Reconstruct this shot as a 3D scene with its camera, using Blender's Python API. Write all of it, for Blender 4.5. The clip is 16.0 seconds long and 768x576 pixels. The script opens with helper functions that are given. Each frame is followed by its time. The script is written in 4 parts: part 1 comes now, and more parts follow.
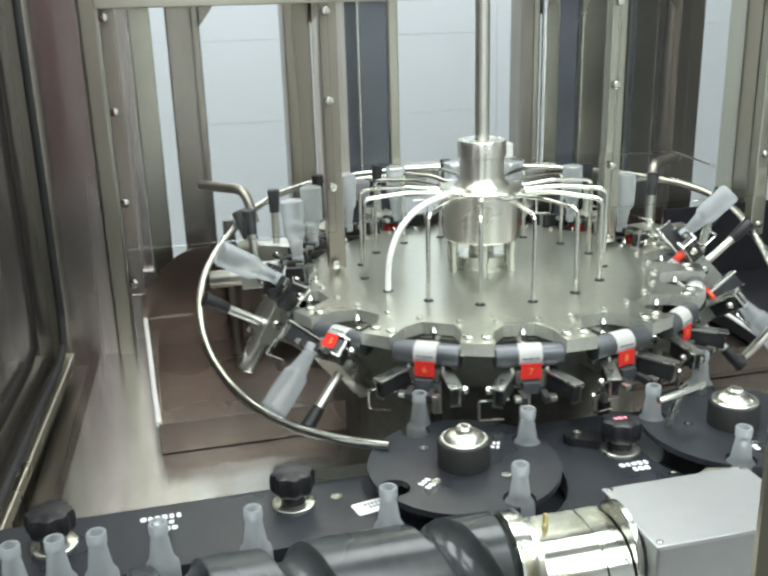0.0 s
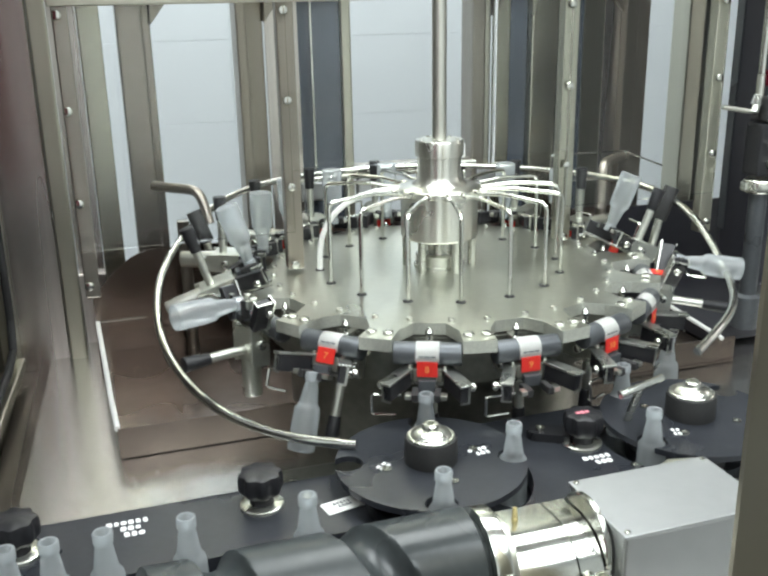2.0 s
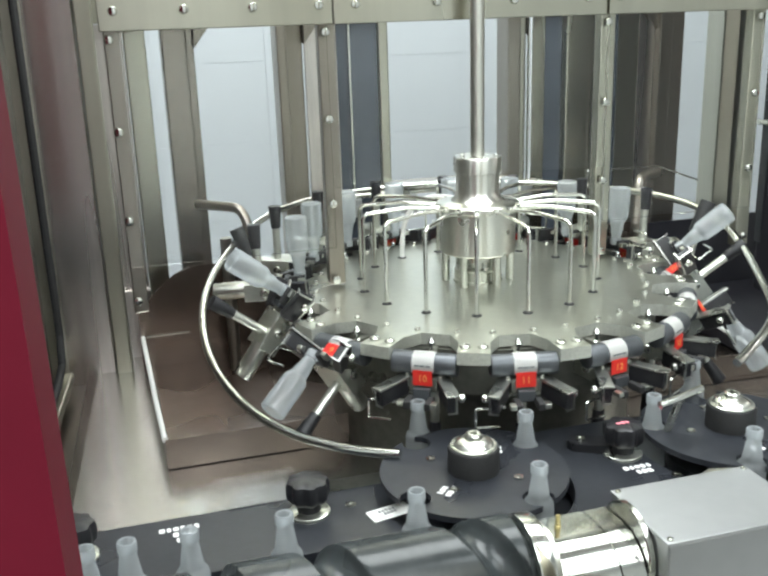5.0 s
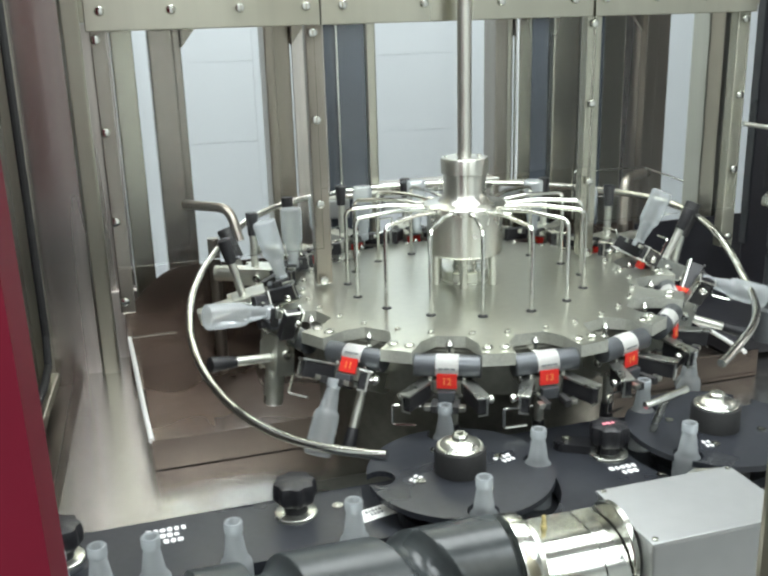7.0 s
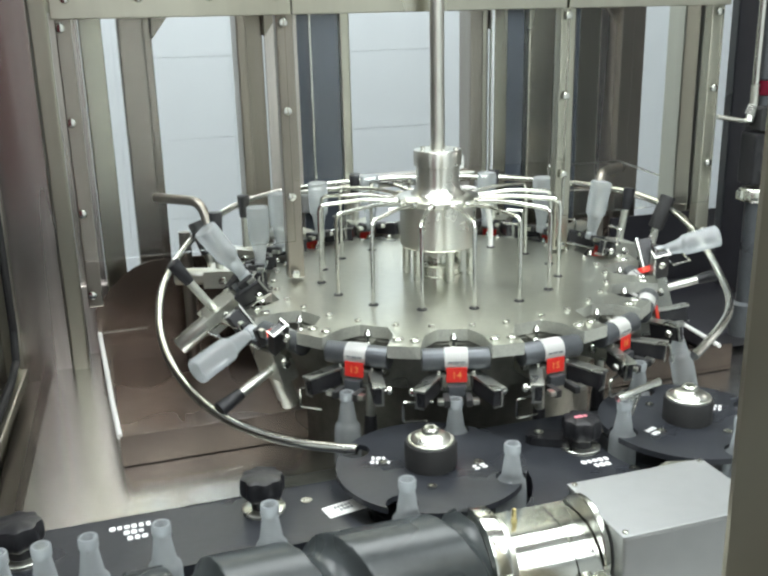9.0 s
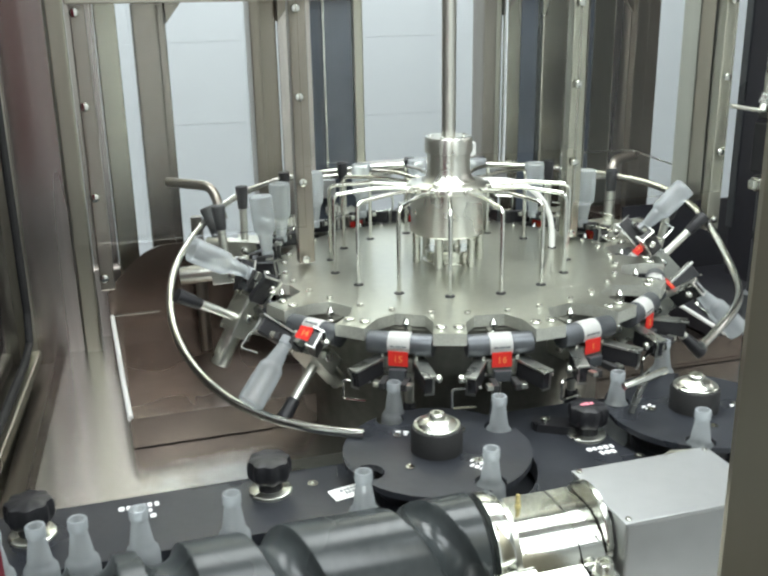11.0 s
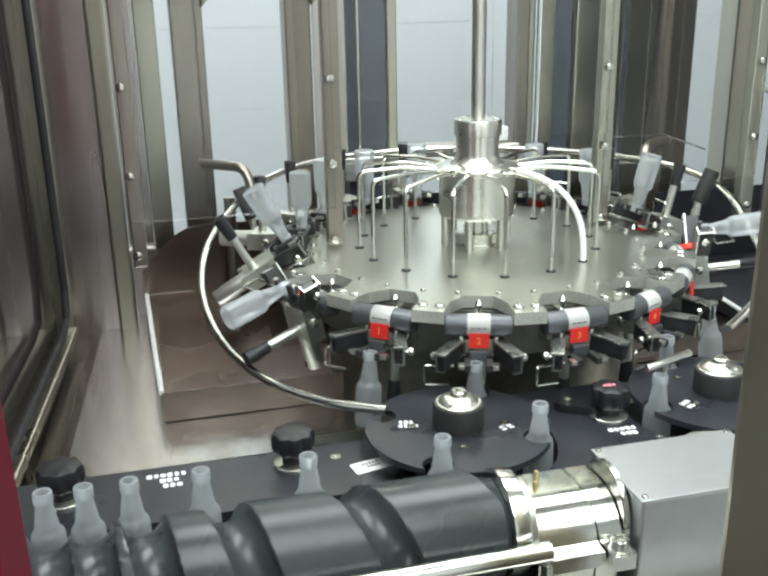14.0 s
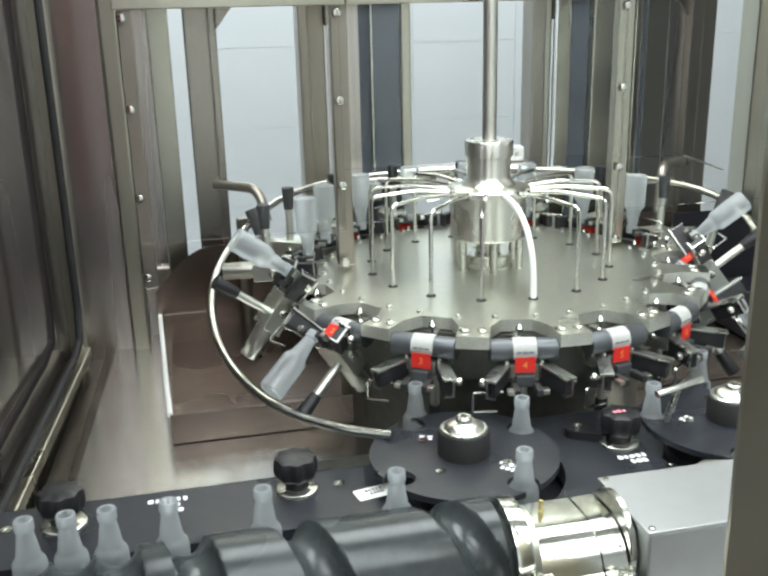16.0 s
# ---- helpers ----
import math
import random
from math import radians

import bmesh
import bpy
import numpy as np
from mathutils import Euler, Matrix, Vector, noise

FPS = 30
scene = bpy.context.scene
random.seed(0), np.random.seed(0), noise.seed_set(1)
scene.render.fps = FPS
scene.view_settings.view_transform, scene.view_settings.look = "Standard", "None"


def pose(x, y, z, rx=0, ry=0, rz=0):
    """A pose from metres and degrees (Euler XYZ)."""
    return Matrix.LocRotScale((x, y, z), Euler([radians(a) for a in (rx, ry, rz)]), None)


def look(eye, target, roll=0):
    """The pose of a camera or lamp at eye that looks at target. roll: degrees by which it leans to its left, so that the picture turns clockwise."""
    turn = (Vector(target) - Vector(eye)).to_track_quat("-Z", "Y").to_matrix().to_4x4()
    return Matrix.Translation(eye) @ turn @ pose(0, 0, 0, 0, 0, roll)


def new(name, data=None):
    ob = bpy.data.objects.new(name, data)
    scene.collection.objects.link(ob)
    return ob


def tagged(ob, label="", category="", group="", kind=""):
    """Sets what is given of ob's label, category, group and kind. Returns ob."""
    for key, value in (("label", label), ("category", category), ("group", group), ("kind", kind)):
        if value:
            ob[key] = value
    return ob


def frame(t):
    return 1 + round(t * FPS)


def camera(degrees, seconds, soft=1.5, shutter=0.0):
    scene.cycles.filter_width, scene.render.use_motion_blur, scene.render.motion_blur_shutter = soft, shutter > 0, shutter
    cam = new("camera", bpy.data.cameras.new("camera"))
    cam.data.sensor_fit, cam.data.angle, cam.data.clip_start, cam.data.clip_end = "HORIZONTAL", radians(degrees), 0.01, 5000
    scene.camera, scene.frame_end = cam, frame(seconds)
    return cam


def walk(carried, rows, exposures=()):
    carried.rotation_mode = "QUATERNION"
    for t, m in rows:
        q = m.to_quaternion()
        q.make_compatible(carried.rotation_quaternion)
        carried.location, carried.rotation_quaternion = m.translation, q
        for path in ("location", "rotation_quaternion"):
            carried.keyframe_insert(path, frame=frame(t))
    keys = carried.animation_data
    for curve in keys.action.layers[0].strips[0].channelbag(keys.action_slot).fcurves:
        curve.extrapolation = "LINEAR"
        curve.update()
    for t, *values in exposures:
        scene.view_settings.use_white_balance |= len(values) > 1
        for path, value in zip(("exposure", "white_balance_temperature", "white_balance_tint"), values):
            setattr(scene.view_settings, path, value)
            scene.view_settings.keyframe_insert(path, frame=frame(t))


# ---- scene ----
Z0 = 1.0          # height of the carousel disc above the floor
TAU = 22.5 / 18.375   # seconds per station

# ---------------------------------------------------------------- camera
cam = camera(45.93, 16.0, soft=2.5, shutter=0.4)
PATH = [
    (0.0, -0.4020, -1.0958, 1.3469, -13.740, -17.903, -1.563),
    (0.5, -0.4156, -1.0725, 1.3446, -16.601, -18.419, -1.150),
    (1.0, -0.4208, -1.0815, 1.3473, -17.129, -18.247, -1.428),
    (1.5, -0.4254, -1.0908, 1.3489, -17.546, -17.967, -1.047),
    (2.0, -0.4246, -1.0918, 1.3456, -17.596, -17.901, -1.072),
    (2.5, -0.4230, -1.0924, 1.3441, -17.652, -17.787, -0.469),
    (3.0, -0.4217, -1.0927, 1.3418, -17.657, -17.870, -0.376),
    (3.5, -0.4242, -1.0989, 1.3418, -16.618, -17.734, -1.262),
    (4.0, -0.4357, -1.1058, 1.3450, -15.561, -17.248, -1.843),
    (6.5, -0.4455, -1.1118, 1.3486, -16.060, -16.477, -1.761),
    (7.0, -0.4429, -1.1120, 1.3495, -16.404, -16.744, -1.624),
    (7.5, -0.4412, -1.1160, 1.3462, -16.740, -16.709, -1.513),
    (8.0, -0.4375, -1.1204, 1.3473, -16.220, -16.674, -1.551),
    (8.5, -0.4358, -1.1169, 1.3456, -16.379, -16.322, -1.448),
    (9.0, -0.4290, -1.1056, 1.3392, -17.628, -16.865, -1.323),
    (11.5, -0.4250, -1.1160, 1.3399, -16.153, -17.828, -1.189),
    (12.0, -0.4282, -1.1205, 1.3390, -15.439, -17.995, -1.673),
    (12.5, -0.4200, -1.1266, 1.3362, -14.798, -17.490, -2.009),
    (13.0, -0.4199, -1.1317, 1.3379, -14.362, -17.616, -1.663),
    (13.5, -0.4184, -1.1340, 1.3367, -14.205, -18.062, -1.493),
    (14.0, -0.4157, -1.1309, 1.3336, -14.125, -18.357, -1.027),
    (14.5, -0.4049, -1.1276, 1.3335, -13.586, -18.139, -1.367),
    (15.0, -0.3919, -1.1329, 1.3308, -12.468, -17.934, -0.570),
    (15.5, -0.3774, -1.1386, 1.3293, -11.195, -17.656, -0.689),
    (16.0, -0.3924, -1.1253, 1.3366, -12.406, -17.241, -1.381),
]
walk(cam, [(t, pose(x, y, z, 90 + p, 0, yaw) @ pose(0, 0, 0, 0, 0, r)) for t, x, y, z, yaw, p, r in PATH],
     exposures=[(0.0, 0.0), (16.0, 0.0)])

# ---------------------------------------------------------------- light
world = bpy.data.worlds.new("world")
scene.world = world
world.use_nodes = True
world.node_tree.nodes["Background"].inputs[0].default_value = (0.8, 0.85, 0.9, 1)
world.node_tree.nodes["Background"].inputs[1].default_value = 0.15


def area(name, eye, target, sx, sy, watts, colour=(1, 1, 1)):
    data = bpy.data.lights.new(name, "AREA")
    data.shape, data.size, data.size_y, data.energy, data.color = "RECTANGLE", sx, sy, watts, colour
    ob = new(name, data)
    ob.matrix_world = look(eye, target)
    return ob


area("ceiling_light_front", (-0.3, -1.65, Z0 + 1.62), (-0.3, -1.64, 0), 3.0, 1.5, 120, (0.92, 0.985, 1.0))
area("ceiling_light_rear", (0.2, 1.75, Z0 + 1.62), (0.2, 1.76, 0), 3.0, 0.5, 50, (0.91, 0.985, 1.0))
area("cabinet_light_tube", (0.0, -0.12, Z0 + 0.86), (0.0, -0.12, 0), 1.0, 0.50, 15, (0.93, 0.99, 0.99))


# ---------------------------------------------------------------- materials
def mat(name, colour, rough=0.5, metal=0.0, spread=0.12, scale=30.0, bump=0.0, bump_scale=None, stretch=(1, 1, 1),
        rough_spread=0.12, transmission=0.0, ior=1.45, coat=0.0, emit=0.0, per_object=0.0, turned=0.0):
    m = bpy.data.materials.new(name)
    m.use_nodes = True
    nt = m.node_tree
    b = nt.nodes["Principled BSDF"]
    b.inputs["Metallic"].default_value = metal
    b.inputs["IOR"].default_value = ior
    b.inputs["Transmission Weight"].default_value = transmission
    b.inputs["Coat Weight"].default_value = coat
    co = nt.nodes.new("ShaderNodeTexCoord")
    mp = nt.nodes.new("ShaderNodeMapping")
    mp.inputs["Scale"].default_value = stretch
    nt.links.new(co.outputs["Object"], mp.inputs["Vector"])
    fine = nt.nodes.new("ShaderNodeTexNoise")
    fine.inputs["Scale"].default_value, fine.inputs["Detail"].default_value = scale * 6, 5
    broad = nt.nodes.new("ShaderNodeTexNoise")
    broad.inputs["Scale"].default_value, broad.inputs["Detail"].default_value = scale * 0.4, 3
    for n in (fine, broad):
        nt.links.new(mp.outputs[0], n.inputs["Vector"])
    mix = nt.nodes.new("ShaderNodeMath")
    mix.operation = "ADD"
    nt.links.new(fine.outputs[0], mix.inputs[0])
    nt.links.new(broad.outputs[0], mix.inputs[1])
    src = mix.outputs[0]
    if per_object:
        info = nt.nodes.new("ShaderNodeObjectInfo")
        mul = nt.nodes.new("ShaderNodeMath")
        mul.operation, mul.inputs[1].default_value = "MULTIPLY_ADD", per_object
        nt.links.new(info.outputs["Random"], mul.inputs[0])
        nt.links.new(src, mul.inputs[2])
        src = mul.outputs[0]
    ramp = nt.nodes.new("ShaderNodeMapRange")
    ramp.inputs["From Min"].default_value, ramp.inputs["From Max"].default_value = 0.6, 1.4
    ramp.inputs["To Min"].default_value, ramp.inputs["To Max"].default_value = 1 - spread, 1 + spread
    nt.links.new(src, ramp.inputs["Value"])
    tint = nt.nodes.new("ShaderNodeVectorMath")
    tint.operation = "SCALE"
    tint.inputs[0].default_value = colour
    nt.links.new(ramp.outputs[0], tint.inputs["Scale"])
    nt.links.new(tint.outputs[0], b.inputs["Base Color"])
    rr = nt.nodes.new("ShaderNodeMapRange")
    rr.inputs["From Min"].default_value, rr.inputs["From Max"].default_value = 0.3, 0.7
    rr.inputs["To Min"].default_value, rr.inputs["To Max"].default_value = max(0.02, rough - rough_spread), min(1, rough + rough_spread)
    nt.links.new(broad.outputs[0], rr.inputs["Value"])
    nt.links.new(rr.outputs[0], b.inputs["Roughness"])
    if bump:
        bp = nt.nodes.new("ShaderNodeBump")
        bp.inputs["Strength"].default_value, bp.inputs["Distance"].default_value = bump, 0.001
        src = fine
        if bump_scale:
            src = nt.nodes.new("ShaderNodeTexNoise")
            src.inputs["Scale"].default_value, src.inputs["Detail"].default_value = bump_scale, 3
            nt.links.new(mp.outputs[0], src.inputs["Vector"])
        nt.links.new(src.outputs[0], bp.inputs["Height"])
        nt.links.new(bp.outputs[0], b.inputs["Normal"])
    if turned:      # lathe marks run round the z axis
        tan = nt.nodes.new("ShaderNodeTangent")
        tan.direction_type, tan.axis = "RADIAL", "Z"
        nt.links.new(tan.outputs[0], b.inputs["Tangent"])
        b.inputs["Anisotropic"].default_value = turned
        b.inputs["Anisotropic Rotation"].default_value = 0.25
    if emit:
        b.inputs["Emission Color"].default_value = (*colour, 1)
        b.inputs["Emission Strength"].default_value = emit
    return m


STEEL_DISC = mat("brushed_disc_steel", (0.61, 0.62, 0.55), 0.31, 1.0, 0.06, 14, 0.05, 220, rough_spread=0.05)
MILLED = mat("milled_edge_steel", (0.60, 0.61, 0.55), 0.55, 0.9, 0.18, 60, 0.15, 500)
JAW_STEEL = mat("worn_jaw_steel", (0.46, 0.47, 0.44), 0.36, 1.0, 0.18, 60, 0.12, 400)
STEEL = mat("machined_steel", (0.65, 0.66, 0.60), 0.28, 1.0, 0.10, 40, 0.05)
SATIN = mat("satin_turned_steel", (0.70, 0.70, 0.64), 0.29, 1.0, 0.04, 40, rough_spread=0.03, turned=0.7)
POLISHED = mat("polished_steel", (0.68, 0.69, 0.645), 0.17, 1.0, 0.06, 30, 0.0, rough_spread=0.05)
# brushed sheet; the wide upright tone spread paints bands of reflection on it
SHEET = mat("brushed_sheet_reflection_bands", (0.64, 0.60, 0.575), 0.28, 1.0, 0.24, 16, 0.10, 90, (1, 1, 0.04))
SHEET_PAN = mat("pan_sheet_steel", (0.68, 0.67, 0.64), 0.23, 1.0, 0.10, 5, 0.05, 60, (1, 0.08, 1), rough_spread=0.05)
# channel steel with shadow and the panel's brown reflection put into a dark colour
SHEET_RAIL_SHADED = mat("channel_steel_shaded", (0.27, 0.24, 0.215), 0.34, 1.0, 0.25, 10, 0.08, 60, (1, 0.08, 1))
# plain stainless too: the brown it would mirror is put into the base colour
SHEET_TRAY_REFLECT = mat("tray_steel_brown_reflection", (0.26, 0.212, 0.185), 0.21, 1.0, 0.14, 6, 0.08, 50)
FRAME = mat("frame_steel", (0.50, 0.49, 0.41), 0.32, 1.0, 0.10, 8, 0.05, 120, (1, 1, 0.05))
# darker copy of the frame steel: shade and dark reflections put into its colour
FRAME_SHADED = mat("frame_steel_shaded", (0.34, 0.31, 0.27), 0.32, 1.0, 0.14, 8, 0.05, 120, (1, 1, 0.05))
BOX_STEEL = mat("gearbox_sheet_steel", (0.44, 0.45, 0.45), 0.48, 1.0, 0.05, 8, 0.05, 150)
BLACK_PLATE = mat("black_table_plastic", (0.022, 0.024, 0.029), 0.34, 0.0, 0.20, 25, 0.04)
BLACK_SCREW = mat("dark_screw_plastic", (0.036, 0.042, 0.043), 0.27, 0.0, 0.22, 18, 0.04)
BLACK = mat("black_plastic", (0.016, 0.016, 0.018), 0.35, 0.0, 0.25, 40, 0.05)
RUBBER = mat("black_rubber", (0.02, 0.02, 0.02), 0.6, 0.0, 0.25, 60, 0.08)
GREY_TUBE = mat("grey_anodised_metal", (0.10, 0.107, 0.115), 0.36, 0.6, 0.12, 40, 0.04)
WHITE_LABEL = mat("white_label_paper", (0.78, 0.78, 0.75), 0.5, 0.0, 0.08, 90)
RED_LABEL = mat("red_label_vinyl", (0.62, 0.025, 0.018), 0.4, 0.0, 0.08, 60)
YELLOW_INK = mat("yellow_ink", (0.75, 0.28, 0.08), 0.5, 0.0, 0.05, 60)
GREY_INK = mat("grey_ink", (0.25, 0.26, 0.26), 0.6, 0.0, 0.1, 60)
WHITE_INK = mat("white_engraving_paint", (0.80, 0.80, 0.80), 0.5, 0.0, 0.12, 90)
RED_INK = mat("pink_ink", (0.75, 0.25, 0.30), 0.5, 0.0, 0.05, 60)
BRASS = mat("brass", (0.50, 0.42, 0.20), 0.32, 1.0, 0.1, 60)
RED_PAINT = mat("red_door_paint", (0.095, 0.003, 0.012), 0.62, 0.0, 0.10, 6, 0.03, ior=1.25)
OLIVE_POST = mat("satin_post_steel", (0.36, 0.33, 0.26), 0.45, 0.9, 0.10, 4, 0.05, 60, (1, 1, 0.05))
DARK_PAINT = mat("dark_grey_paint", (0.022, 0.022, 0.028), 0.42, 0.0, 0.2, 8, 0.05)
WALL_WHITE = mat("white_wall_panel", (0.80, 0.83, 0.86), 0.45, 0.0, 0.03, 2, 0.02, 40)
ROOM_PAINT = mat("room_paint", (0.74, 0.75, 0.73), 0.7, 0.0, 0.08, 2, 0.03, 30)
FLOOR_GREY = mat("grey_epoxy_floor", (0.28, 0.28, 0.27), 0.35, 0.0, 0.12, 3, 0.03, 40)
PERSPEX = mat("clear_perspex", (0.97, 0.98, 0.97), 0.02, 0.0, 0.01, 4, rough_spread=0.01, transmission=1.0, ior=1.30)
# side pane: its brown reflections are put into the base colour
WINDOW_GLASS = mat("window_glass_brown_reflection", (0.040, 0.034, 0.032), 0.05, 0.0, 0.2, 2, rough_spread=0.03, ior=1.5)
SMOKED = mat("dark_window_glass", (0.06, 0.07, 0.085), 0.06, 0.0, 0.2, 2, rough_spread=0.03, ior=1.5)


def thin_plastic(name, colour, milky, rough):
    """Thin clear plastic: see-through, a little milky, with a gloss."""
    m = bpy.data.materials.new(name)
    m.use_nodes = True
    nt = m.node_tree
    nt.nodes.remove(nt.nodes["Principled BSDF"])
    clear, gloss = nt.nodes.new("ShaderNodeBsdfTransparent"), nt.nodes.new("ShaderNodeBsdfGlossy")
    clear.inputs["Color"].default_value = (*[c ** 0.5 for c in colour], 1)
    gloss.inputs["Roughness"].default_value = rough
    fres = nt.nodes.new("ShaderNodeFresnel")
    fres.inputs["IOR"].default_value = 1.5
    skin = nt.nodes.new("ShaderNodeMixShader")
    nt.links.new(fres.outputs[0], skin.inputs[0])
    nt.links.new(clear.outputs[0], skin.inputs[1])
    nt.links.new(gloss.outputs[0], skin.inputs[2])
    front, back = nt.nodes.new("ShaderNodeBsdfDiffuse"), nt.nodes.new("ShaderNodeBsdfTranslucent")
    for n in (front, back):
        n.inputs["Color"].default_value = (*colour, 1)
    milk = nt.nodes.new("ShaderNodeMixShader")
    milk.inputs[0].default_value = 0.65
    nt.links.new(front.outputs[0], milk.inputs[1])
    nt.links.new(back.outputs[0], milk.inputs[2])
    noise = nt.nodes.new("ShaderNodeTexNoise")
    noise.inputs["Scale"].default_value, noise.inputs["Detail"].default_value = 60, 3
    co = nt.nodes.new("ShaderNodeTexCoord")
    nt.links.new(co.outputs["Object"], noise.inputs["Vector"])
    amount = nt.nodes.new("ShaderNodeMapRange")
    amount.inputs["To Min"].default_value, amount.inputs["To Max"].default_value = milky * 0.93, milky * 1.07
    nt.links.new(noise.outputs[0], amount.inputs["Value"])
    both = nt.nodes.new("ShaderNodeMixShader")
    nt.links.new(amount.outputs[0], both.inputs[0])
    nt.links.new(skin.outputs[0], both.inputs[1])
    nt.links.new(milk.outputs[0], both.inputs[2])
    nt.links.new(both.outputs[0], nt.nodes["Material Output"].inputs["Surface"])
    return m


VIAL = thin_plastic("frosted_vial_plastic", (0.90, 0.94, 0.96), 0.28, 0.10)
# steel under and between parts, its colour darkened to stand for the shade there
CAVITY_SHADE = mat("cavity_shade_steel", (0.22, 0.22, 0.19), 0.36, 0.8, 0.25, 14, 0.1)


# ---------------------------------------------------------------- mesh helpers
def link(name, bm, material, parent=None, label="", smooth=False, bevel=0.0):
    if bevel:
        bmesh.ops.bevel(bm, geom=[e for e in bm.edges if e.is_manifold and e.calc_face_angle(0) > 0.6], offset=bevel, segments=2,
                        profile=0.6, affect="EDGES", clamp_overlap=True)
    me = bpy.data.meshes.new(name)
    bmesh.ops.recalc_face_normals(bm, faces=bm.faces[:])
    bm.to_mesh(me)
    bm.free()
    me.materials.append(material)
    if smooth:
        me.shade_smooth()
        me.set_sharp_from_angle(angle=radians(35))
    ob = new(name, me)
    if parent is not None:
        ob.parent = parent
    if label:
        ob["label"] = label
    return ob


def part(name, bm, material, parent, label="", smooth=False, bevel=0.0):
    return link(name, bm, material, parent, label, smooth, bevel)


def thing(name, m, label, category, group="", kind=""):
    ob = new(name)
    ob.empty_display_size = 0.05
    ob.matrix_world = m
    return tagged(ob, label, category, group, kind)


def box(x0, x1, y0, y1, z0, z1, bm=None, m=None):
    bm = bm or bmesh.new()
    mm = Matrix.Translation(((x0 + x1) / 2, (y0 + y1) / 2, (z0 + z1) / 2)) @ Matrix.Diagonal((abs(x1 - x0), abs(y1 - y0), abs(z1 - z0), 1))
    bmesh.ops.create_cube(bm, size=1, matrix=(m @ mm) if m else mm)
    return bm


def cyl(a, b, r, bm=None, n=24, r2=None):
    bm = bm or bmesh.new()
    a, b = Vector(a), Vector(b)
    d = b - a
    mm = Matrix.Translation((a + b) / 2) @ d.to_track_quat("Z", "Y").to_matrix().to_4x4()
    bmesh.ops.create_cone(bm, cap_ends=True, segments=n, radius1=r, radius2=r if r2 is None else r2, depth=d.length, matrix=mm)
    return bm


def lathe(profile, bm=None, n=32, m=None, close=False):
    """Turns (radius, height) pairs round the z axis."""
    bm = bm or bmesh.new()
    rings = []
    for r, z in profile:
        ring = []
        for i in range(n):
            a = 2 * math.pi * i / n
            v = Vector((r * math.cos(a), r * math.sin(a), z))
            ring.append(bm.verts.new(m @ v if m else v))
        rings.append(ring)
    pairs = list(zip(rings, rings[1:])) + ([(rings[-1], rings[0])] if close else [])
    for p, q in pairs:
        for i in range(n):
            bm.faces.new((p[i], p[(i + 1) % n], q[(i + 1) % n], q[i]))
    if not close:
        if profile[0][0] > 1e-6:
            bm.faces.new(rings[0][::-1])
        if profile[-1][0] > 1e-6:
            bm.faces.new(rings[-1])
    return bm


def sweep(points, r, bm=None, n=10):
    """A round rod along points."""
    bm = bm or bmesh.new()
    pts = [Vector(p) for p in points]
    up = Vector((0.13, 0.21, 0.97))
    last = None
    for i, p in enumerate(pts):
        d = (pts[min(i + 1, len(pts) - 1)] - pts[max(i - 1, 0)]).normalized()
        u = (up - d * up.dot(d))
        u = u.normalized() if u.length > 1e-3 else d.orthogonal().normalized()
        up = u
        w = d.cross(u)
        ring = [bm.verts.new(p + r * (math.cos(2 * math.pi * k / n) * u + math.sin(2 * math.pi * k / n) * w)) for k in range(n)]
        if last:
            for k in range(n):
                bm.faces.new((last[k], last[(k + 1) % n], ring[(k + 1) % n], ring[k]))
        else:
            bm.faces.new(ring[::-1])
        last = ring
    bm.faces.new(last)
    return bm


def prism(outline, z0, z1, bm=None, m=None):
    """A plate from an outline of (x, y) pairs, in order."""
    bm = bm or bmesh.new()
    lo = [bm.verts.new((m @ Vector((x, y, z0))) if m else (x, y, z0)) for x, y in outline]
    hi = [bm.verts.new((m @ Vector((x, y, z1))) if m else (x, y, z1)) for x, y in outline]
    n = len(outline)
    bm.faces.new(lo[::-1])
    bm.faces.new(hi)
    for i in range(n):
        bm.faces.new((lo[i], lo[(i + 1) % n], hi[(i + 1) % n], hi[i]))
    return bm


def ngon(n, r, turn=0.0):
    return [(r * math.cos(2 * math.pi * i / n + turn), r * math.sin(2 * math.pi * i / n + turn)) for i in range(n)]


def round_rect(w, h, r, n=5):
    out = []
    for cx, cy, a0 in ((w / 2 - r, h / 2 - r, 0), (-w / 2 + r, h / 2 - r, 90), (-w / 2 + r, -h / 2 + r, 180), (w / 2 - r, -h / 2 + r, 270)):
        for i in range(n + 1):
            a = radians(a0 + 90 * i / n)
            out.append((cx + r * math.cos(a), cy + r * math.sin(a)))
    return out


def arc(points, r, n=5):
    """Rounds the inner corners of a line of points."""
    pts = [Vector(p) for p in points]
    out = [pts[0]]
    for a, b, c in zip(pts, pts[1:], pts[2:]):
        u, w = (a - b).normalized(), (c - b).normalized()
        p, q = b + u * r, b + w * r
        for i in range(n + 1):
            s = i / n
            out.append((1 - s) ** 2 * p + 2 * s * (1 - s) * b + s * s * q)
    out.append(pts[-1])
    return out


